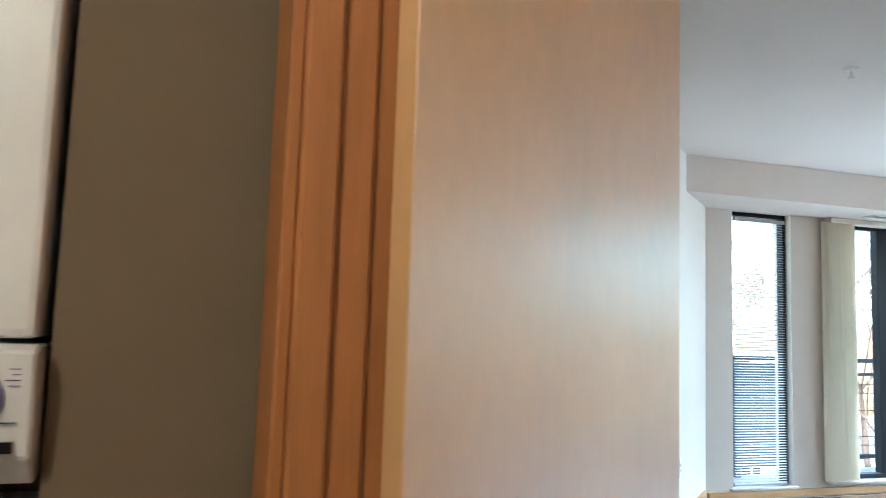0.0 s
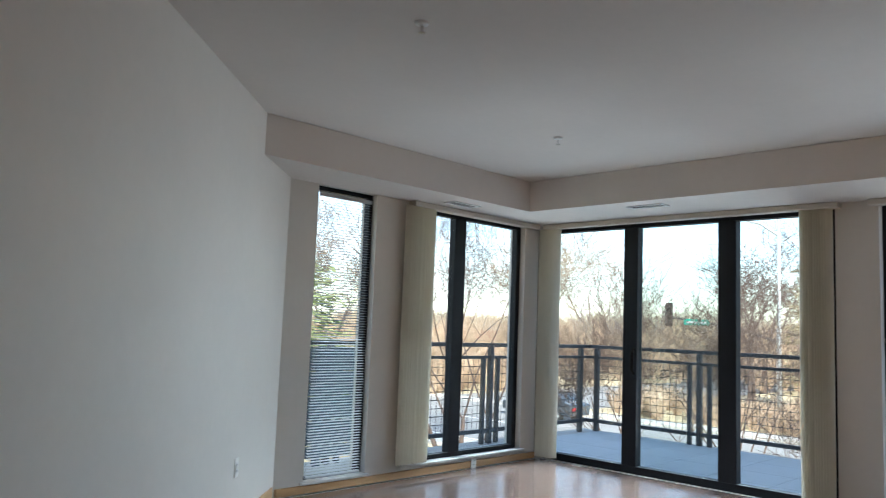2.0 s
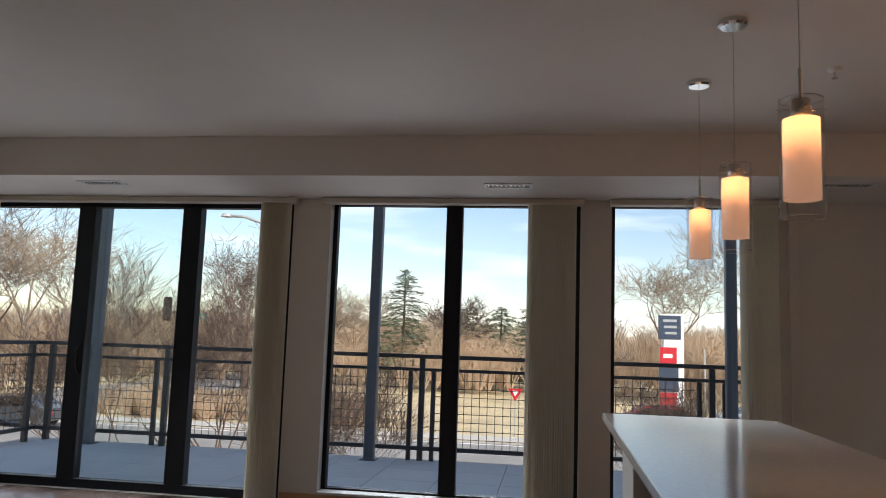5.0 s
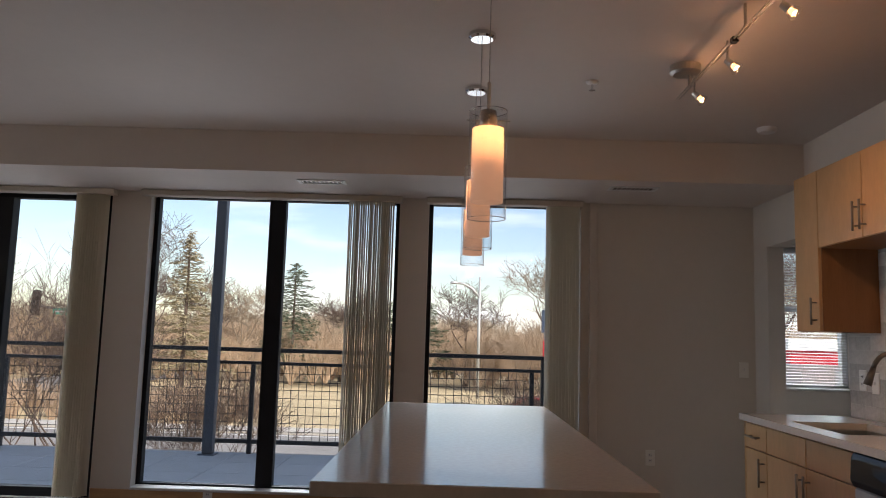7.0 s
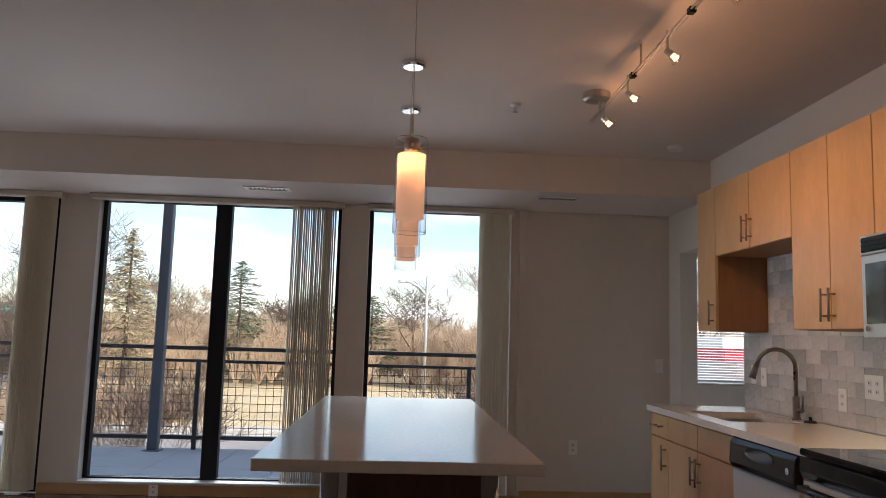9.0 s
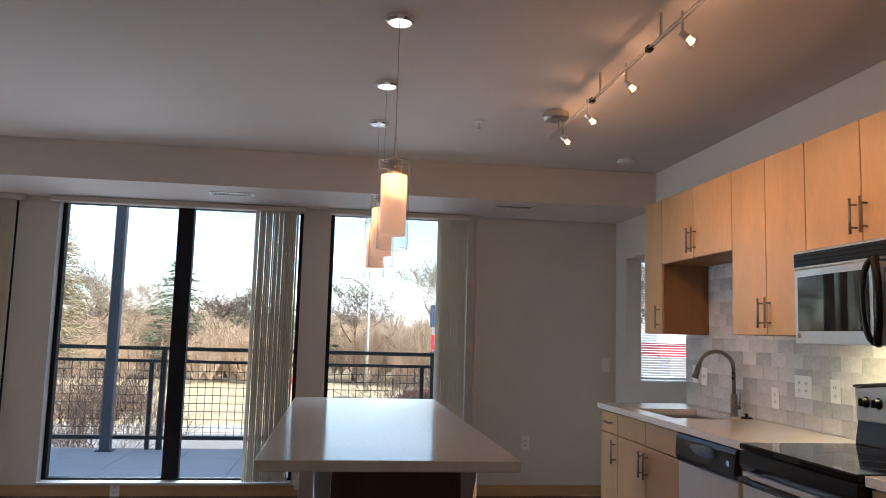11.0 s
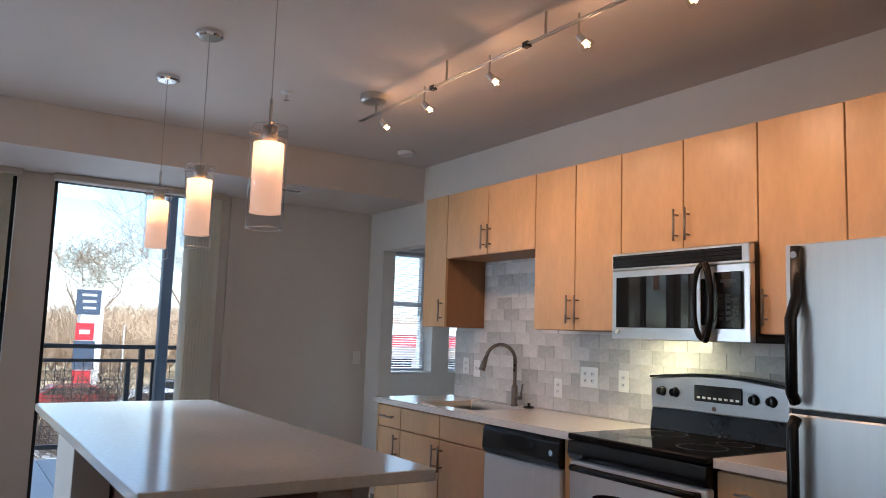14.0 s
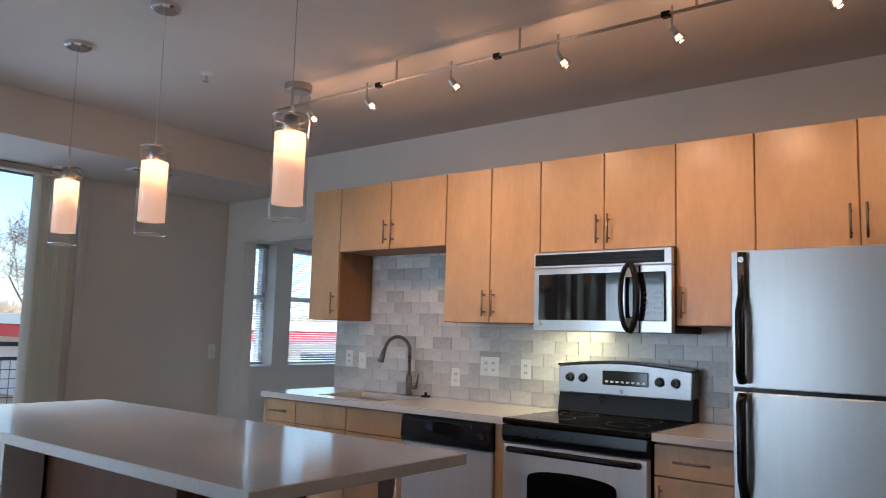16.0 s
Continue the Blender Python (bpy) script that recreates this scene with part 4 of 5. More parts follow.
for hx in (4.736, 4.30, 3.756, 3.188, 2.695, 2.15):
    tgt = Vector((hx - 0.03, TY - 0.05, 2.44))
    top_ = Vector((hx, TY, 2.50))
    hd = part("head", rod((hx, TY, TZ + 0.03), (hx, TY, 2.50), 0.005, seg=8), M_NICKEL, tk, "nickel stem and spot head")
    ax = (tgt - top_).normalized()
    part("lamp_holder", rod(top_ - ax * 0.008, top_ + ax * 0.03, 0.013, seg=14, r2=0.017), M_NICKEL, hd)
    gs = part("glass_cup", rod(top_ + ax * 0.025, top_ + ax * 0.058, 0.018, seg=14, r2=0.029), M_CLEAR, hd, "small clear glass cup")
    gs.visible_shadow = False
    lb = part("halogen_bulb", rod(top_ + ax * 0.03, top_ + ax * 0.05, 0.010, seg=10, r2=0.014), M_LENS, hd, "glowing halogen bulb")
    lb.visible_shadow = False
    lp = new("spot_light", bpy.data.lights.new("spot_light", "SPOT"))
    lp.data.energy, lp.data.color, lp.data.spot_size, lp.data.spot_blend, lp.data.shadow_soft_size = 6.8, (1.0, 0.56, 0.29), radians(112), 0.9, 0.012
    lp.matrix_world = look(top_ + ax * 0.06, top_ + ax * 0.06 + Vector((-0.05, -0.40, -0.52)))
    gl_ = new("halogen_glow", bpy.data.lights.new("halogen_glow", "POINT"))
    gl_.location, gl_.data.energy, gl_.data.color, gl_.data.shadow_soft_size = top_ + ax * 0.054, 0.5, (1.0, 0.52, 0.25), 0.008


def sprinkler(x, y):
    ob = thing("fire_sprinkler", (x, y, H), "small white pendent fire sprinkler on the ceiling", "sprinkler", "ceiling sprinklers")
    part("escutcheon", lathe([(0, 0), (0.035, 0), (0.03, -0.01), (0.014, -0.016), (0, -0.016)], (x, y, H), seg=18), M_WHITE, ob)
    b = rod((x, y, H - 0.045), (x, y, H - 0.014), 0.007)
    lathe([(0, -0.045), (0.016, -0.045), (0.016, -0.048), (0, -0.048)], (x, y, H), bm=b, seg=14)
    part("deflector", b, M_CHROME, ob)


for sx, sy in ((2.98, 2.78), (5.03, 3.50), (5.07, -1.11)):
    sprinkler(sx, sy)
sd = thing("smoke_detector", (5.85, -2.35, H), "small round white smoke detector on the ceiling", "detector")
part("cover", lathe([(0, -0.03), (0.05, -0.028), (0.06, -0.012), (0.06, 0), (0, 0)], (5.85, -2.35, H)), M_WHITE, sd)


def vent(cx, cy, along_x):
    ob = thing("ceiling_vent", (cx, cy, SOF), "white slotted air vent in the soffit", "vent", "soffit vents")
    lx, ly = (0.34, 0.14) if along_x else (0.14, 0.34)
    b = bmesh.new()
    x0, x1, y0, y1 = cx - lx / 2, cx + lx / 2, cy - ly / 2, cy + ly / 2
    for a in ((x0, x1, y0, y0 + 0.02), (x0, x1, y1 - 0.02, y1), (x0, x0 + 0.02, y0 + 0.02, y1 - 0.02), (x1 - 0.02, x1, y0 + 0.02, y1 - 0.02)):
        box(*a, SOF - 0.008, SOF - 0.0005, 0.001, bm=b)
    part("frame", b, M_WHITE, ob)
    part("backing", box(x0 + 0.02, x1 - 0.02, y0 + 0.02, y1 - 0.02, SOF - 0.002, SOF - 0.0008), M_BLACK, ob)
    n = 10
    for i in range(n):
        if along_x:
            u = x0 + 0.03 + (lx - 0.06) * i / (n - 1)
            s = box(u - 0.004, u + 0.004, y0 + 0.02, y1 - 0.02, SOF - 0.0038, SOF - 0.0025)
        else:
            u = y0 + 0.03 + (ly - 0.06) * i / (n - 1)
            s = box(x0 + 0.02, x1 - 0.02, u - 0.004, u + 0.004, SOF - 0.0038, SOF - 0.0025)
        part("slat", s, M_WHITE, ob)


vent(5.58, 4.92, True)
vent(6.47, 3.60, False)
vent(6.53, 0.55, False)
vent(6.47, -1.66, False)

# flush lamp of the hall, behind the start of the walk
hl = thing("ceiling_light", (-1.0, -0.7, H), "round flush hall ceiling light, lit", "ceiling light")
part("base", lathe([(0, 0), (0.16, 0), (0.16, -0.02), (0, -0.02)], (-1.0, -0.7, H)), M_NICKEL, hl)
part("diffuser", lathe([(0.15, -0.02), (0.14, -0.06), (0.09, -0.085), (0, -0.092)], (-1.0, -0.7, H)), M_FROST, hl, "frosted glass bowl", smooth=True)
hp = new("hall_light", bpy.data.lights.new("hall_light", "POINT"))
hp.location, hp.data.energy, hp.data.color, hp.data.shadow_soft_size = (-1.0, -0.7, H - 0.13), 15, (1.0, 0.82, 0.62), 0.1

# ---- closet with stacked laundry ----
dv = Vector((0.80 - 0.176, 1.115 - 0.753, 0)).normalized()
dn = Vector((-dv.y, dv.x, 0))
h0 = Vector((0.188, 0.757, 0))
h1 = h0 + dv * 0.712
cd = thing("closet_door", (h0.x, h0.y, 0.02), "open flat maple veneer closet door", "door")
part("leaf", prism([(p.x, p.y) for p in (h0, h1, h1 + dn * 0.035, h0 + dn * 0.035)], 2, 0.012, 2.05, 0.002), M_MAPLE_DOOR, cd)
for hz in (0.25, 1.05, 1.85):
    part("hinge", rod((h0.x - 0.008, h0.y + 0.02, hz - 0.045), (h0.x - 0.008, h0.y + 0.02, hz + 0.045), 0.007), M_NICKEL, cd)
b = box(0.062, 0.105, 0.775, 0.858, 0, 2.14, 0.004)
box(0.104, 0.150, 0.79, 0.858, 0, 2.14, 0.004, bm=b)
box(0.149, 0.192, 0.802, 0.858, 0, 2.14, 0.003, bm=b)
box(0.046, 0.063, 0.80, 1.0, 0, 2.078, 0.003, bm=b)
box(-0.96, 0.15, 0.835, 0.858, 2.082, 2.16, 0.004, bm=b)
box(-0.95, -0.862, 0.835, 0.858, 0, 2.08, 0.004, bm=b)
struct("trim_closet_casing", b, M_OAKTRIM, "stained wood casing round the closet opening", "trim")

wd = thing("stacked_washer_dryer", (-0.55, 1.4, 0), "white stacked laundry unit with dial panel in the closet", "washer dryer")
WX0, WX1 = -0.93, -0.235
part("dryer_body", box(WX0, WX1, 1.02, 1.62, 1.295, 2.15, 0.012, seg=2), M_WHITE, wd)
cpw = part("control_panel", prism([(1.03, 1.288), (1.0, 1.28), (1.012, 1.145), (1.06, 1.105), (1.7, 1.105), (1.7, 1.288)], 0, WX0, WX1 + 0.006, 0.004), M_WHITE, wd, "white control panel with printed dial")
part("washer_body", box(WX0, WX1, 1.10, 1.78, 0.02, 0.95, 0.012, seg=2), M_WHITE, wd)
part("column", box(WX0 + 0.01, WX1 - 0.30, 1.55, 1.78, 0.95, 1.104), M_WHITE, wd)
yd = 1.0025


def ring(cx, cz, r0, r1, a0, a1, y, n=20):
    pts_ = [(cx + r1 * math.cos(a0 + (a1 - a0) * i / n), cz + r1 * math.sin(a0 + (a1 - a0) * i / n)) for i in range(n + 1)]
    pts_ += [(cx + r0 * math.cos(a1 + (a0 - a1) * i / n), cz + r0 * math.sin(a1 + (a0 - a1) * i / n)) for i in range(n + 1)]
    return prism(pts_, 1, y - 0.002, y + 0.006)


M_INK = mat("printed_blue_grey", (0.10, 0.10, 0.22), 0.5)
part("dial_scale", ring(-0.305, 1.22, 0.036, 0.043, -1.2, 1.3, yd), M_INK, cpw, "blue printed dial scale")
part("dial", rod((-0.305, 0.975, 1.22), (-0.305, 1.01, 1.22), 0.026, seg=24, r2=0.03), M_WHITE, cpw, "white timer dial", smooth=False)
for i in range(5):
    part("print_bar", box(-0.262 + 0.004 * (i % 3), -0.245, yd - 0.001, yd + 0.006, 1.264 - 0.007 * i, 1.2652 - 0.007 * i), M_INK, cpw)
part("print_bar", box(-0.267, -0.247, yd - 0.001, yd + 0.008, 1.19, 1.1912), M_INK, cpw)
part("badge", box(-0.264, -0.249, yd - 0.0005, yd + 0.012, 1.153, 1.167), M_BLACK, cpw)

# ---- balcony ----
BX, BYN, BYS = 9.75, 6.35, -3.6
DZ = -0.04
struct("balcony_slab", box(7.31, BX + 0.25, BYS, BYN + 0.2, DZ - 0.3, DZ - 0.025), M_WALK, "concrete balcony slab")
b = box(2.5, 7.31, 5.43, BYN + 0.2, DZ - 0.3, DZ - 0.025)
struct("balcony_slab_north", b, M_WALK, "concrete balcony slab along the north side")


def grid_panel(p, q, z0, z1, step=0.085, r=0.0035):
    p, q = Vector(p), Vector(q)
    b = bmesh.new()
    n = max(2, int((q - p).length / step))
    for i in range(1, n):
        c = p + (q - p) * (i / n)
        rod((c.x, c.y, z0), (c.x, c.y, z1), r, b, seg=4)
    m = int((z1 - z0) / step)
    for i in range(1, m):
        z = z0 + (z1 - z0) * i / m
        rod((p.x, p.y, z), (q.x, q.y, z), r, b, seg=4)
    return b


def railing(name, p, q, posts, label):
    p, q = Vector(p), Vector(q)
    u = (q - p).normalized()
    ob = thing(name, (p.x, p.y, DZ), label, "railing", "balcony railings")
    flat = abs(u.x) > 0.5

    def beam(c0, c1, z0, z1, w):
        return box(min(c0.x, c1.x) - (0 if flat else w), max(c0.x, c1.x) + (0 if flat else w), min(c0.y, c1.y) - (w if flat else 0), max(c0.y, c1.y) + (w if flat else 0), z0, z1, 0.003)
    part("top_rail", beam(p, q, 1.075, 1.12, 0.025), M_RAIL, ob)
    part("mid_rail", beam(p, q, 0.935, 0.97, 0.018), M_RAIL, ob)
    part("bottom_rail", beam(p, q, 0.07, 0.115, 0.02), M_RAIL, ob)
    ends = []
    for s, double in posts:
        offs = (-0.13, 0.0, 0.13) if double else (0.0,)
        for o in offs:
            c = p + u * (s + o)
            w = 0.03 if o == 0 else 0.024
            part("post", box(c.x - w, c.x + w, c.y - w, c.y + w, DZ - 0.02, 1.074 if o == 0 else 0.934, 0.003), M_RAIL, ob)
        ends.append((s - offs[-1], s + offs[-1]))
    for (a0, a1), (b0, b1) in zip(ends, ends[1:]):
        part("wire_mesh", grid_panel(p + u * a1, p + u * b0, 0.115, 0.935), M_MESH, ob, "dark welded wire mesh")


railing("balcony_railing", (BX, BYS, 0), (BX, BYN, 0), [(0.05, False), (2.15, True), (5.26, True), (8.30, True), (9.78, False)], "dark metal balcony railing with wire mesh panels")
railing("balcony_railing", (3.4, BYN, 0), (BX, BYN, 0), [(0.05, False), (1.9, True), (4.3, True), (6.2, False)], "dark metal balcony railing with wire mesh panels")


ps = thing("balcony_screen", (5.1, BYN - 0.1, DZ), "blue-grey boarded privacy screen inside the railing", "screen")
for i in range(9):
    part("board", box(4.25, 6.05, BYN - 0.10, BYN - 0.08, 0.03 + i * 0.115, 0.137 + i * 0.115, 0.004), M_SCREEN, ps)
for px in (4.27, 5.15, 6.03):
    part("post", box(px - 0.03, px + 0.03, BYN - 0.078, BYN - 0.03, DZ - 0.03, 1.07, 0.003), M_SCREEN, ps)


def column(x, y):
    ob = thing("steel_column", (x, y, DZ), "slim blue-grey steel balcony column", "column", "balcony columns")
    part("shaft", box(x - 0.055, x + 0.055, y - 0.055, y + 0.055, DZ + 0.012, 4.2, 0.006), M_COLUMN, ob)
    part("base_plate", box(x - 0.09, x + 0.09, y - 0.09, y + 0.09, DZ - 0.024, DZ + 0.012, 0.003), M_COLUMN, ob)


for cy in (5.55, 2.20, -1.62):
    column(9.62, cy)

# ---- outdoors ----
GZ = -3.3
b = bmesh.new()
bmesh.ops.create_grid(b, x_segments=2, y_segments=2, size=1500)
bmesh.ops.translate(b, verts=b.verts, vec=(0, 0, GZ))
struct("ground", b, M_GRASS, "dry yellow-brown winter grass", "ground")
struct("road", box(24, 36, -400, 400, GZ - 0.1, GZ + 0.03), M_ROAD, "grey asphalt road", "road")
b = box(22.2, 23.8, -400, 400, GZ - 0.1, GZ + 0.13, 0.02)
box(36.3, 37.8, -400, 400, GZ - 0.1, GZ + 0.13, 0.02, bm=b)
struct("pavement", b, M_WALK, "pale concrete pavement beside the road", "pavement")
struct("parking_lot", box(10.5, 22.0, -400, 15, GZ - 0.1, GZ + 0.02), M_WALK, "pale concrete forecourt", "road")
struct("side_road", box(24, 300, 26, 36, GZ - 0.1, GZ + 0.034), M_ROAD, "grey asphalt side road", "road")
b = bmesh.new()
for i in range(40):
    box(29.9, 30.05, -120 + i * 6, -117 + i * 6, GZ + 0.034, GZ + 0.04, bm=b)
box(24.4, 24.55, -120, 25, GZ + 0.034, GZ + 0.04, bm=b)
box(35.4, 35.55, -120, 25, GZ + 0.034, GZ + 0.04, bm=b)
struct("road_marking", b, M_SIGNWHITE, "white painted lane lines", "road marking")
# far rising land
b = bmesh.new()
rows_ = []
for i in range(61):
    y = -300 + i * 11
    hh = 5.3 + 1.0 * noise.noise((y * 0.02, 1.3, 0)) + 0.5 * noise.noise((y * 0.11, 4.0, 0))
    rows_.append([b.verts.new((x, y, z)) for x, z in ((95, GZ - 0.2), (120, GZ + hh * 0.55), (160, GZ + hh), (260, GZ + hh - 1))])
for u, w in zip(rows_, rows_[1:]):
    for a in range(3):
        b.faces.new((u[a], u[a + 1], w[a + 1], w[a]))
struct("backdrop", b, M_TWIG2, "low far wooded rise", "backdrop")


def limb(verts, faces, p, q, r0, r1, seg):
    d = (q - p).normalized()
    rot = d.to_track_quat("Z", "Y")
    k = len(verts)
    for c, r in ((p, r0), (q, r1)):
        for a in range(seg):
            verts.append(c + rot @ Vector((r * math.cos(a * math.tau / seg), r * math.sin(a * math.tau / seg), 0)))
    for a in range(seg):
        faces.append((k + a, k + (a + 1) % seg, k + seg + (a + 1) % seg, k + seg + a))


def branch(verts, faces, rnd, p, d, length, r, depth, spread, seg, rmin=0.004):
    steps = 3
    for s in range(steps):
        d = (d + Vector((rnd.uniform(-1, 1), rnd.uniform(-1, 1), rnd.uniform(-0.5, 0.9))) * 0.16).normalized()
        q = p + d * (length / steps)
        r2 = r * 0.80
        limb(verts, faces, p, q, max(r, rmin), max(r2, rmin * 0.8), seg)
        p, r = q, r2
        if depth > 0 and (s > 0 or depth < 3):
            for _ in range(2 if s == steps - 1 else 1 + (rnd.random() < 0.5)):
                side = Vector((rnd.uniform(-1, 1), rnd.uniform(-1, 1), rnd.uniform(-0.25, 0.8))).normalized()
                nd = (d * (1 - spread) + side * spread).normalized()
                branch(verts, faces, rnd, p, nd, length * rnd.uniform(0.55, 0.8), r * rnd.uniform(0.5, 0.68), depth - 1, spread, max(3, seg - 1), rmin)


def mesh_part(name, verts, faces, material, parent, label=""):
    me = bpy.data.meshes.new(name)
    me.from_pydata([v - ORG[parent] for v in verts], [], faces)
    me.materials.append(material)
    ob = new(name, me)
    ob.parent = parent
    return tagged(ob, label)


def bare_tree(x, y, height, seed, radius, depth=4, spread=0.55, material=M_BARK, stems=1, label="bare leafless winter tree"):
    rnd = random.Random(seed)
    rmin = 0.00022 * math.hypot(x, y)
    ob = thing("bare_tree", (x, y, GZ), label, "tree", "bare trees")
    tv, tf, cv, cf = [], [], [], []
    for s in range(stems):
        p = Vector((x + rnd.uniform(-0.2, 0.2) * (stems > 1), y + rnd.uniform(-0.2, 0.2) * (stems > 1), GZ - 0.1))
        lean = 0.5 if stems > 1 else 0.08
        d = Vector((rnd.uniform(-lean, lean), rnd.uniform(-lean, lean), 1)).normalized()
        th = height * (0.34 if stems == 1 else 0.2)
        r = radius
        for _ in range(4):
            q = p + d * th / 4
            limb(tv, tf, p, q, r, r * 0.92, 8)
            p, r = q, r * 0.92
            d = (d + Vector((rnd.uniform(-0.08, 0.08), rnd.uniform(-0.08, 0.08), 0.05))).normalized()
        for i in range(4 if stems == 1 else 2):
            a = math.tau * i / 4 + rnd.uniform(-0.5, 0.5)
            nd = (d * 0.72 + Vector((math.cos(a), math.sin(a), 0.25)) * (0.62 if i else 0.15)).normalized()
            branch(cv, cf, rnd, p, nd, height * rnd.uniform(0.27, 0.36), r * 0.5, depth, spread, 5, rmin)
    mesh_part("trunk", tv, tf, material, ob)
    mesh_part("crown", cv, cf, material, ob, "crown of bare twigs")
    return ob


bare_tree(15.5, 13.9, 11.5, 3, 0.085, 4, 0.42, M_BARK, 4, label="bare multi-branched tree beside the balcony corner")
bare_tree(21, 19.5, 9, 5, 0.10, 4, 0.55, M_BARK)
bare_tree(18.5, 8.1, 6.6, 11, 0.08, 4, 0.5, M_BARK, 5, label="bare many-stemmed young tree beyond the balcony")
bare_tree(17.5, 9.9, 6.2, 14, 0.065, 4, 0.5, M_BARK, 5, label="bare twiggy shrub beyond the balcony")
bare_tree(16.5, 4.0, 4.4, 16, 0.05, 4, 0.5, M_BARK, 5, label="bare twiggy shrub beyond the balcony")
bare_tree(17.5, -2.6, 4.2, 19, 0.03, 4, 0.5, M_BARK, 5, label="bare twiggy shrub beyond the balcony")
for i, (tx, ty, th, tr, m) in enumerate(((58, 43, 16, 0.4, M_BARK2), (57, 37, 14, 0.35, M_BARK2), (66, 26, 12, 0.4, M_BARK), (55, 22.5, 13.5, 0.35, M_BARK), (70, 18.8, 10.5, 0.3, M_BARK2), (75, 10, 9.5, 0.3, M_BARK),
                                        (66, -9.5, 13, 0.45, M_BARK2), (60, -15.5, 14.5, 0.4, M_BARK2), (54, -22, 13, 0.4, M_BARK), (74, -2, 10, 0.3, M_BARK), (66, 52, 15, 0.4, M_BARK), (70, -30, 12, 0.4, M_BARK2),
                                        (36, 40, 12, 0.3, M_BARK2), (28, 36, 11, 0.25, M_BARK), (20, 30, 11, 0.25, M_BARK2), (12, 26, 10, 0.22, M_BARK), (80, 24, 11, 0.3, M_BARK))):
    bare_tree(tx, ty, th * (0.86 if ty > 20 else 0.92), 40 + i, tr * 0.8, 4, 0.66, m)


def conifer(x, y, height, width, seed, material, label, blunt=0.8):
    rnd = random.Random(seed)
    ob = thing("conifer", (x, y, GZ), label, "tree", "conifers")
    tv, tf = [], []
    limb(tv, tf, Vector((x, y, GZ - 0.1)), Vector((x, y, GZ + height)), 0.22, 0.03, 7)
    mesh_part("trunk", tv, tf, M_BARK, ob)
    cv, cf = [], []
    boughs = int(height * 13)
    for i in range(boughs):
        s = (i + rnd.random()) / boughs
        a = i * 2.4 + rnd.uniform(-0.5, 0.5)
        start = Vector((x, y, GZ + height * (0.14 + 0.85 * s)))
        reach = (width * (1 - s) ** blunt + 0.15) * rnd.uniform(0.55, 1.1)
        tip = start + Vector((math.cos(a) * reach, math.sin(a) * reach, reach * rnd.uniform(-0.3, 0.12)))
        limb(cv, cf, start, tip, 0.035, 0.012, 3)
        for _ in range(int(10 + reach * 16)):
            c = start.lerp(tip, rnd.random() ** 0.6) + Vector((rnd.gauss(0, 0.12), rnd.gauss(0, 0.12), rnd.gauss(0, 0.10)))
            out = Vector((math.cos(a), math.sin(a), rnd.uniform(-0.6, 0.3)))
            side = Vector((rnd.uniform(-1, 1), rnd.uniform(-1, 1), rnd.uniform(-0.6, 0.6)))
            L = rnd.uniform(0.10, 0.26)
            k = len(cv)
            cv += [c - out * L, c + side * L * 0.35, c + out * L * 0.8, c - side * L * 0.35]
            cf.append((k, k + 1, k + 2, k + 3))
    mesh_part("crown", cv, cf, material, ob, "needled crown")


conifer(70, 13.8, 10.9, 3.4, 1, M_NEEDLE, "dark green pine above the brown woods", 0.55)
conifer(19.5, 26.5, 7.2, 3.6, 9, M_NEEDLE3, "pale green evergreen beyond the north balcony", 0.6)
conifer(55, 18.4, 11.6, 3.2, 2, M_NEEDLE2, "tall olive-brown conifer above the woods")
conifer(78, 5.4, 8.0, 4.2, 4, M_NEEDLE, "dark green pine in the far woods", 0.5)
conifer(82, 9.4, 8.0, 4.2, 5, M_NEEDLE, "dark green pine in the far woods", 0.5)
conifer(72, 2.0, 8.2, 3.0, 6, M_NEEDLE, "dark green pine in the far woods", 0.5)


# brown scrub wood along the far side of the road
def thicket(name, x0, x1, y0, y1, count, hmin, hmax, material, seed, label, blade=0.03):
    rnd = random.Random(seed)
    v, f = [], []
    for _ in range(count):
        cx, cy = rnd.uniform(x0, x1), rnd.uniform(y0, y1)
        top = rnd.uniform(hmin, hmax) * (0.8 + 0.35 * noise.noise((cx * 0.09, cy * 0.09, seed)))
        lift = GZ + max(0.0, (cx - 60) * 0.05)
        for _ in range(20):
            a, sp = rnd.uniform(0, math.tau), rnd.uniform(0.15, 0.6)
            d = Vector((math.cos(a) * sp, math.sin(a) * sp, 1))
            p = Vector((cx, cy, lift)) + Vector((math.cos(a), math.sin(a), 0)) * 0.1
            q = p + d * top * 0.55
            r = q + Vector((rnd.uniform(-0.6, 0.6), rnd.uniform(-0.6, 0.6), rnd.uniform(0.1, 0.6))) * top * rnd.uniform(0.3, 0.6)
            w = Vector((0, blade * rnd.uniform(0.6, 1.4), 0))
            k = len(v)
            v += [p - w, p + w, q + w * 0.7, q - w * 0.7, r]
            f += [(k, k + 1, k + 2, k + 3), (k + 3, k + 2, k + 4)]
            for _ in range(6):
                s0 = p.lerp(q, rnd.uniform(0.3, 1.0)) if rnd.random() < 0.6 else q.lerp(r, rnd.uniform(0, 0.9))
                s1 = s0 + Vector((rnd.uniform(-1, 1), rnd.uniform(-1, 1), rnd.uniform(-0.3, 0.8))) * top * 0.2
                k = len(v)
                v += [s0 - w * 0.6, s0 + w * 0.6, s1]
                f.append((k, k + 1, k + 2))
    me = bpy.data.meshes.new(name)
    me.from_pydata(v, [], f)
    me.materials.append(material)
    tagged(new(name, me), label, "shrubs", kind="stuff")


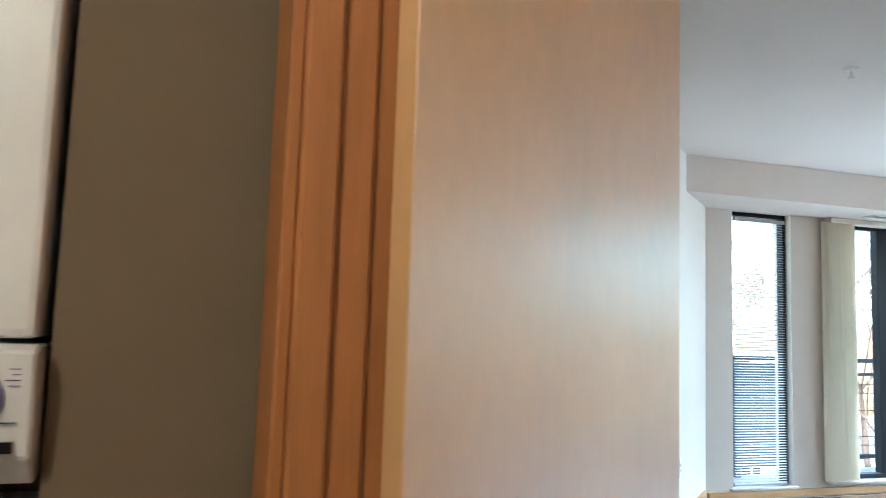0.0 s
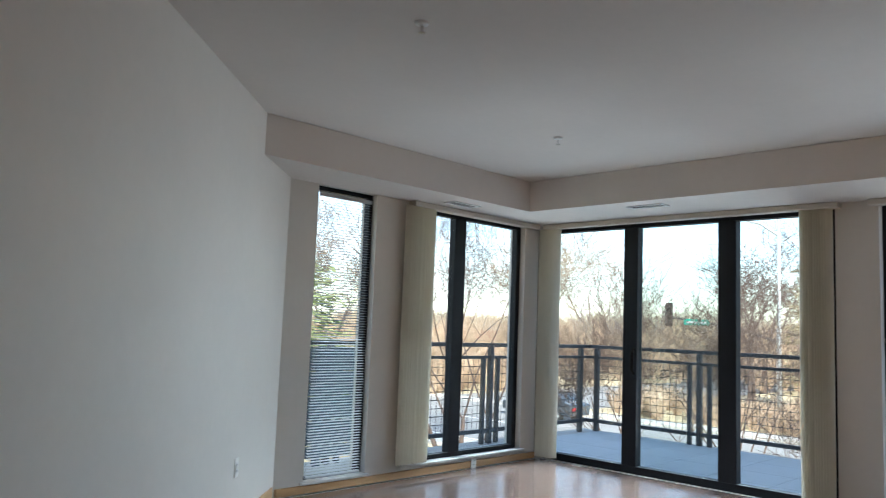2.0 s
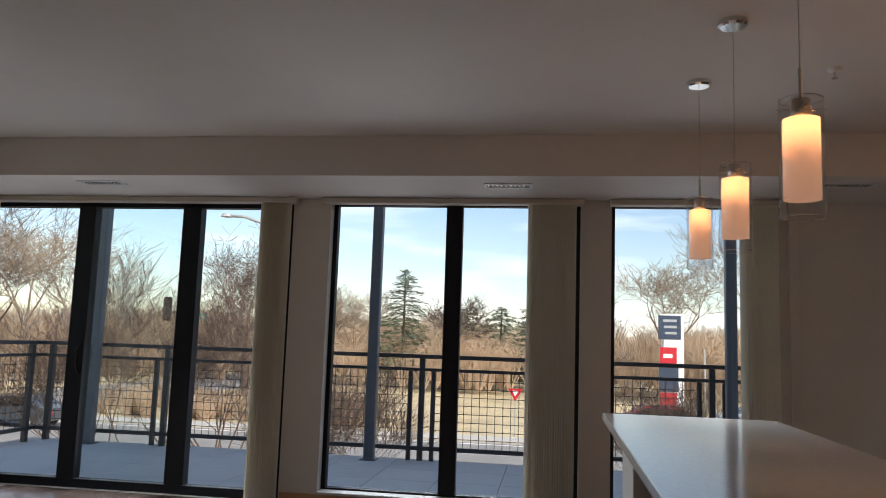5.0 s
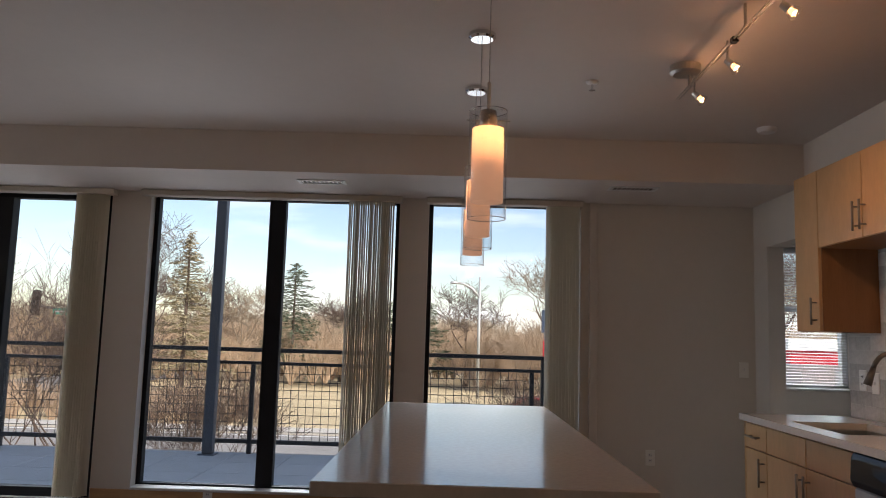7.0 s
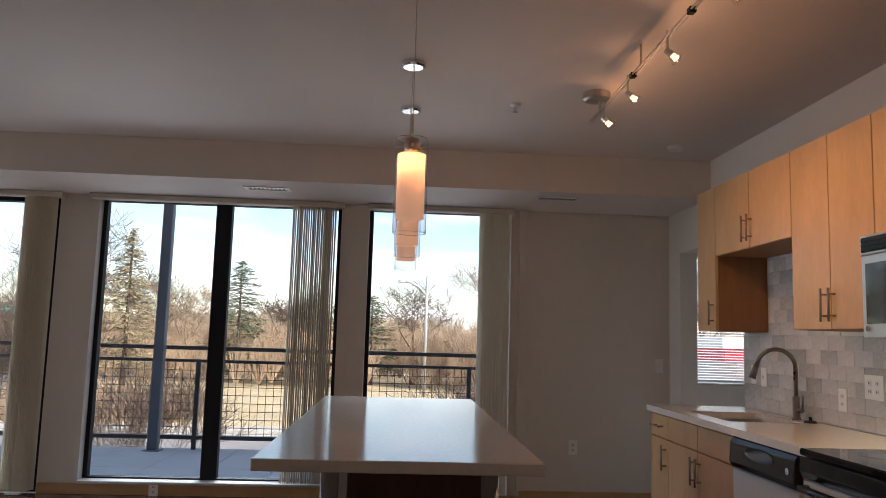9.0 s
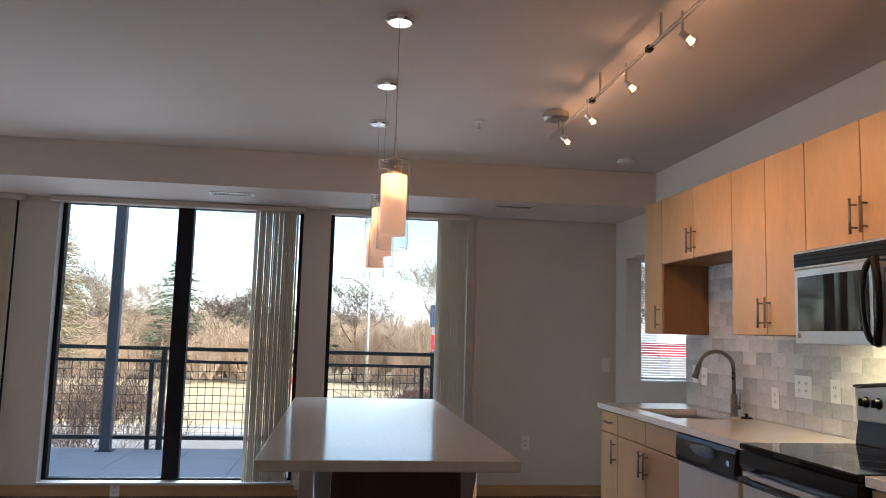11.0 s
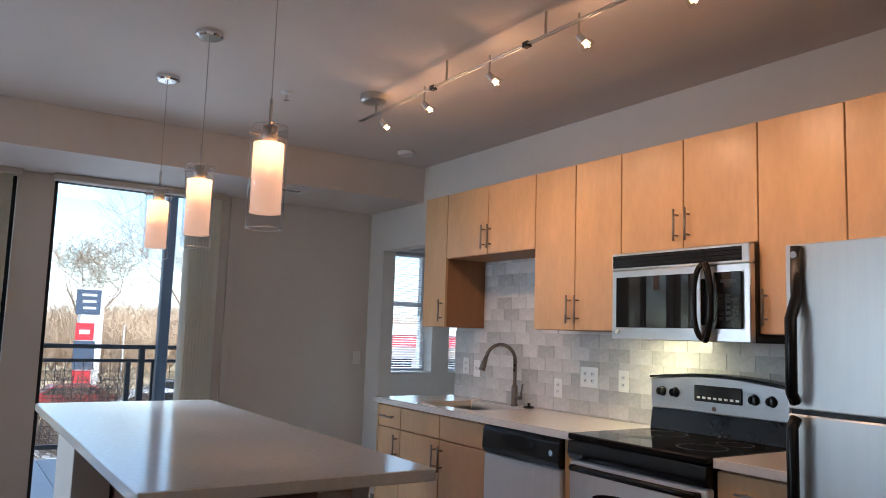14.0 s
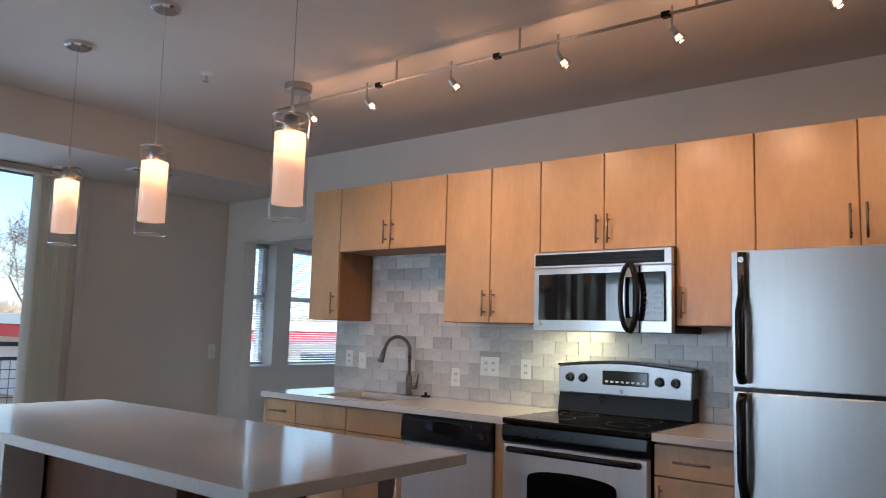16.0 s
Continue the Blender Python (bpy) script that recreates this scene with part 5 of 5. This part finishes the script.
thicket("scrub_wood", 65, 95, -70, 95, 1500, 5.2, 7.8, M_TWIG, 1, "brown leafless scrub wood across the road")
thicket("far_wood", 92, 112, -110, 140, 900, 6.0, 9.0, M_TWIG2, 2, "grey-brown leafless far woods", 0.05)
thicket("north_scrub", 8, 50, 36, 70, 700, 4.0, 7.0, M_TWIG, 5, "brown leafless scrub beyond the side road")
thicket("hedge_scrub", 38.5, 46, 10, 25, 120, 1.5, 2.6, M_TWIG, 3, "low brown scrub beside the road", 0.03)


# signs and poles
def pole(name, x, y, top, r, label, category, arm=None):
    ob = thing(name, (x, y, GZ), label, category)
    part("shaft", rod((x, y, GZ), (x, y, top), r, seg=10, r2=r * 0.65), M_POLE, ob, smooth=True)
    if arm:
        pts_ = [(x, y, top - 1.6), (x, y + arm * 0.3, top - 0.9), (x, y + arm * 0.65, top - 0.55), (x, y + arm, top - 0.5)]
        part("arm", tube(pts_, r * 0.7, seg=8), M_POLE, ob, smooth=True)
        hd = lathe([(0, 0.14), (0.24, 0.10), (0.34, -0.06), (0, -0.12)], (x, y + arm, top - 0.5), seg=12)
        part("lamp_head", hd, M_POLE, ob)
    return ob


pole("street_lamp", 42, 15.75, 8.4, 0.12, "tall pale street lamp with a curved arm", "street lamp", 3.1)
pole("street_lamp", 60, -2.6, 6.0, 0.13, "tall pale street lamp with a curved arm", "street lamp", 2.0)
pole("flag_pole", 50, -9.0, 1.2, 0.05, "thin white pole near the pylon sign", "pole")
pole("utility_pole", 60, 1.9, 5.8, 0.09, "thin grey utility pole in front of the woods", "pole")
sg = thing("traffic_signal", (45, 16.9, GZ), "black traffic signal on a long mast arm", "traffic signal")
part("mast", rod((45, 16.9, GZ), (45, 16.9, 1.9), 0.12, seg=10), M_POLE, sg)
part("mast_arm", tube([(45, 16.9, 1.1), (45, 19.0, 1.75), (45, 21.5, 2.15), (45, 24.0, 2.45)], 0.07, seg=8), M_RAIL, sg)
hs = part("signal_head", box(44.85, 45.1, 23.4, 23.85, 1.85, 3.3, 0.04), M_BLACK, sg, "black three-lamp signal head")
for i in range(3):
    part("visor", rod((44.7, 23.62, 2.1 + i * 0.47), (44.86, 23.62, 2.1 + i * 0.47), 0.17, seg=12), M_BLACKGL, hs)
st = thing("street_sign", (44.85, 21.75, 2.0), "green street name sign on the signal mast arm", "sign")
part("panel", box(44.84, 44.87, 20.95, 22.55, 1.93, 2.30, 0.01), M_SIGNGREEN, st)
for i, (lo, hi) in enumerate(((21.95, 22.4), (21.68, 21.9), (21.1, 21.55))):
    part("letter_bar", box(44.83, 44.838, lo, hi, 2.05, 2.18), M_SIGNWHITE, st)
yl = thing("yield_sign", (38, 1.95, GZ), "red and white triangular yield sign on a post", "sign")
part("post", rod((38.03, 1.95, GZ), (38.03, 1.95, -1.2), 0.03, seg=8), M_POLE, yl)
part("plate", prism([(1.60, -0.93), (2.30, -0.93), (1.95, -1.53)], 0, 37.97, 37.99), M_SIGNRED, yl)
part("centre", prism([(1.80, -1.03), (2.10, -1.03), (1.95, -1.29)], 0, 37.955, 37.965), M_SIGNWHITE, yl)
py_ = thing("pylon_sign", (50, -7.1, GZ), "white filling station pylon with dark and red panels", "sign")
part("tower", box(49.8, 50.5, -7.75, -6.45, GZ, 3.3, 0.08), M_SIGNWHITE, py_)
part("header_panel", box(49.76, 49.79, -7.55, -6.2, 1.75, 3.2, 0.01), M_SIGNBLUE, py_)
part("price_panel", box(49.76, 49.79, -7.3, -6.3, 0.25, 1.25, 0.01), M_SIGNRED, py_)
part("price_panel", box(49.76, 49.79, -7.3, -6.3, -2.3, -1.5, 0.01), M_SIGNRED, py_)
part("dark_panel", box(49.765, 49.785, -7.4, -6.25, -1.45, 0.2), M_SIGNBLUE, py_)
for i in range(3):
    part("letter_bar", box(49.75, 49.757, -7.3, -6.6 + 0.05 * i, 2.05 + 0.38 * i, 2.2 + 0.38 * i), M_POLE, py_)
part("price_bar", box(49.75, 49.757, -7.05, -6.5, 0.6, 0.85), M_SIGNWHITE, py_)

# filling station seen from the nook windows
fs = thing("filling_station", (45, -32, GZ), "low filling station with a red and white canopy band", "building")
part("wall", box(44, 56, -46, -20, GZ, 0.4), M_SIGNWHITE, fs)
part("canopy_band", box(39.8, 57, -48, -17.5, 0.45, 1.15, 0.02), M_SIGNRED, fs, "red fascia band")
part("roof", box(39.6, 57.2, -48.2, -17.3, 1.16, 1.75, 0.02), M_SIGNWHITE, fs)
for i in range(4):
    part("pillar", box(40.2, 40.6, -46 + i * 8.5, -45.6 + i * 8.5, GZ, 0.44), M_SIGNWHITE, fs)
for i in range(5):
    part("shop_window", box(43.9, 43.99, -44 + i * 4.6, -40.6 + i * 4.6, GZ + 0.6, -0.4), M_BLACKGL, fs)


def car(x, y, paint, label):
    ob = thing("parked_car", (x, y, GZ), label, "car", "cars on the road")
    side = [(-2.2, 0.35), (2.2, 0.35), (2.25, 0.75), (1.5, 0.95), (0.8, 1.42), (-1.1, 1.45), (-1.8, 1.0), (-2.25, 0.9)]
    b = prism([(y + u, GZ + v) for u, v in side], 0, x - 0.87, x + 0.87, 0.06)
    part("body", b, paint, ob)
    glassb = prism([(y + u, GZ + v) for u, v in ((-1.6, 1.0), (1.3, 1.0), (0.75, 1.36), (-1.05, 1.39))], 0, x - 0.885, x + 0.885, 0.01)
    part("window", glassb, M_BLACKGL, ob)
    for wy in (-1.35, 1.4):
        for sx in (-0.8, 0.8):
            wv = part("wheel", rod((x + sx - 0.11, y + wy, GZ + 0.36), (x + sx + 0.11, y + wy, GZ + 0.36), 0.33, seg=18), M_TYRE, ob)
            part("rim", rod((x + sx - 0.12, y + wy, GZ + 0.36), (x + sx + 0.12, y + wy, GZ + 0.36), 0.2, seg=14), M_POLE, wv)
    for sy in (-2.24, 2.2):
        part("lamp", box(x - 0.75, x - 0.45, y + sy - 0.02, y + sy + 0.05, GZ + 0.62, GZ + 0.78, 0.01), M_SIGNRED if sy < 0 else M_SIGNWHITE, ob)


car(33.5, 24.6, M_CAR, "dark blue-grey car on the road")
car(47, -11.5, M_CAR, "dark car parked by the pylon sign")
car(40, -8.5, M_POLE, "silver car parked near the filling station")
car(44, -5.4, M_CARRED, "red car parked near the filling station")

# ---- pieces: backsplash tiles, floor planks, balcony pavers ----
def shared(name, b, material, parent, places):
    """Alike pieces that share one mesh."""
    me = bpy.data.meshes.new(name)
    b.to_mesh(me)
    b.free()
    me.materials.append(material)
    for loc in places:
        ob = new(name, me)
        ob.parent = parent
        ob.location = Vector(loc) - ORG[parent]


bs = struct("backsplash", box(2.64, 5.70, YK + 0.0005, YK + 0.004, CT1, 1.39), M_GROUT, "grey marble tile backsplash in running bond")
box_up = box(4.455, 5.36, YK + 0.0005, YK + 0.0042, 1.39, 1.85)
part("upper_bed", box_up, M_GROUT, bs)
TW, TH = 0.152, 0.0765
places, halves = [], []
r_ = 0
z = CT1 + 0.002
while z < 1.84:
    lo, hi = (2.645, 5.70) if z + TH < 1.40 else (4.455, 5.362)
    x = hi - (TW / 2 if r_ % 2 else 0)
    if r_ % 2:
        halves.append((hi - TW / 4, YK + 0.0068, z + TH / 2))
    while x - TW > lo:
        places.append((x - TW / 2, YK + 0.0068, z + TH / 2))
        x -= TW
    z += TH
    r_ += 1
shared("tile", box(-TW / 2 + 0.001, TW / 2 - 0.001, -0.003, 0.003, -TH / 2 + 0.0005, TH / 2 - 0.0005, 0.0005), M_TILE, bs, places)
shared("half_tile", box(-TW / 4 + 0.001, TW / 4 - 0.001, -0.003, 0.003, -TH / 2 + 0.0005, TH / 2 - 0.0005, 0.0005), M_TILE, bs, halves)

fl = bpy.data.objects["floor"]
PW, PL = 0.13, 1.22
near, rest, cuts = [], [], []
i = 0
y = -6.3
while y < 5.2:
    x = -3.2 - (i * 0.43) % PL
    while x < 8.0:
        c = (x + PL / 2, y + PW / 2, -0.006)
        if c[0] + PL / 2 >= 7.12 > x + 0.1 and -3.1 <= c[1] < 5.13:
            cuts.append((x, y))
        ok = c[0] > -3.1 and c[1] < 5.13 and (c[0] + PL / 2 < 7.12 or c[1] < -3.1)
        if ok:
            (near if c[0] > 3.2 and c[1] > 1.2 else rest).append(c)
        x += PL
    y += PW
    i += 1
for cx, cy in cuts:
    part("cut_plank", box(cx + 0.0006, 7.095, cy + 0.0006, cy + PW - 0.0006, -0.012, 0.0, 0.0009), M_FLOOR, fl)
shared("plank", box(-PL / 2 + 0.0006, PL / 2 - 0.0006, -PW / 2 + 0.0006, PW / 2 - 0.0006, -0.006, 0.006, 0.0009), M_FLOOR, fl, near)
v, f = [], []
for c in rest:
    k = len(v)
    for dx, dy in ((-1, -1), (1, -1), (1, 1), (-1, 1)):
        v.append((c[0] + dx * (PL / 2 - 0.0006), c[1] + dy * (PW / 2 - 0.0006), 0.0))
    f.append((k, k + 1, k + 2, k + 3))
me = bpy.data.meshes.new("planks")
me.from_pydata(v, [], f)
me.materials.append(M_FLOOR)
ob = new("planks", me)
ob.parent = fl
tagged(ob, "brown laminate floor planks", kind="stuff")

sl = bpy.data.objects["balcony_slab"]
pl = []
S = 0.61
x = 7.33
while x + S < BX + 0.2:
    y = BYS + 0.02
    while y + S < BYN + 0.2:
        pl.append((x + S / 2, y + S / 2, DZ - 0.0125))
        y += S
    x += S
shared("paver", box(-S / 2 + 0.003, S / 2 - 0.003, -S / 2 + 0.003, S / 2 - 0.003, -0.0125, 0.0125, 0.002), M_PAVER, sl, pl)
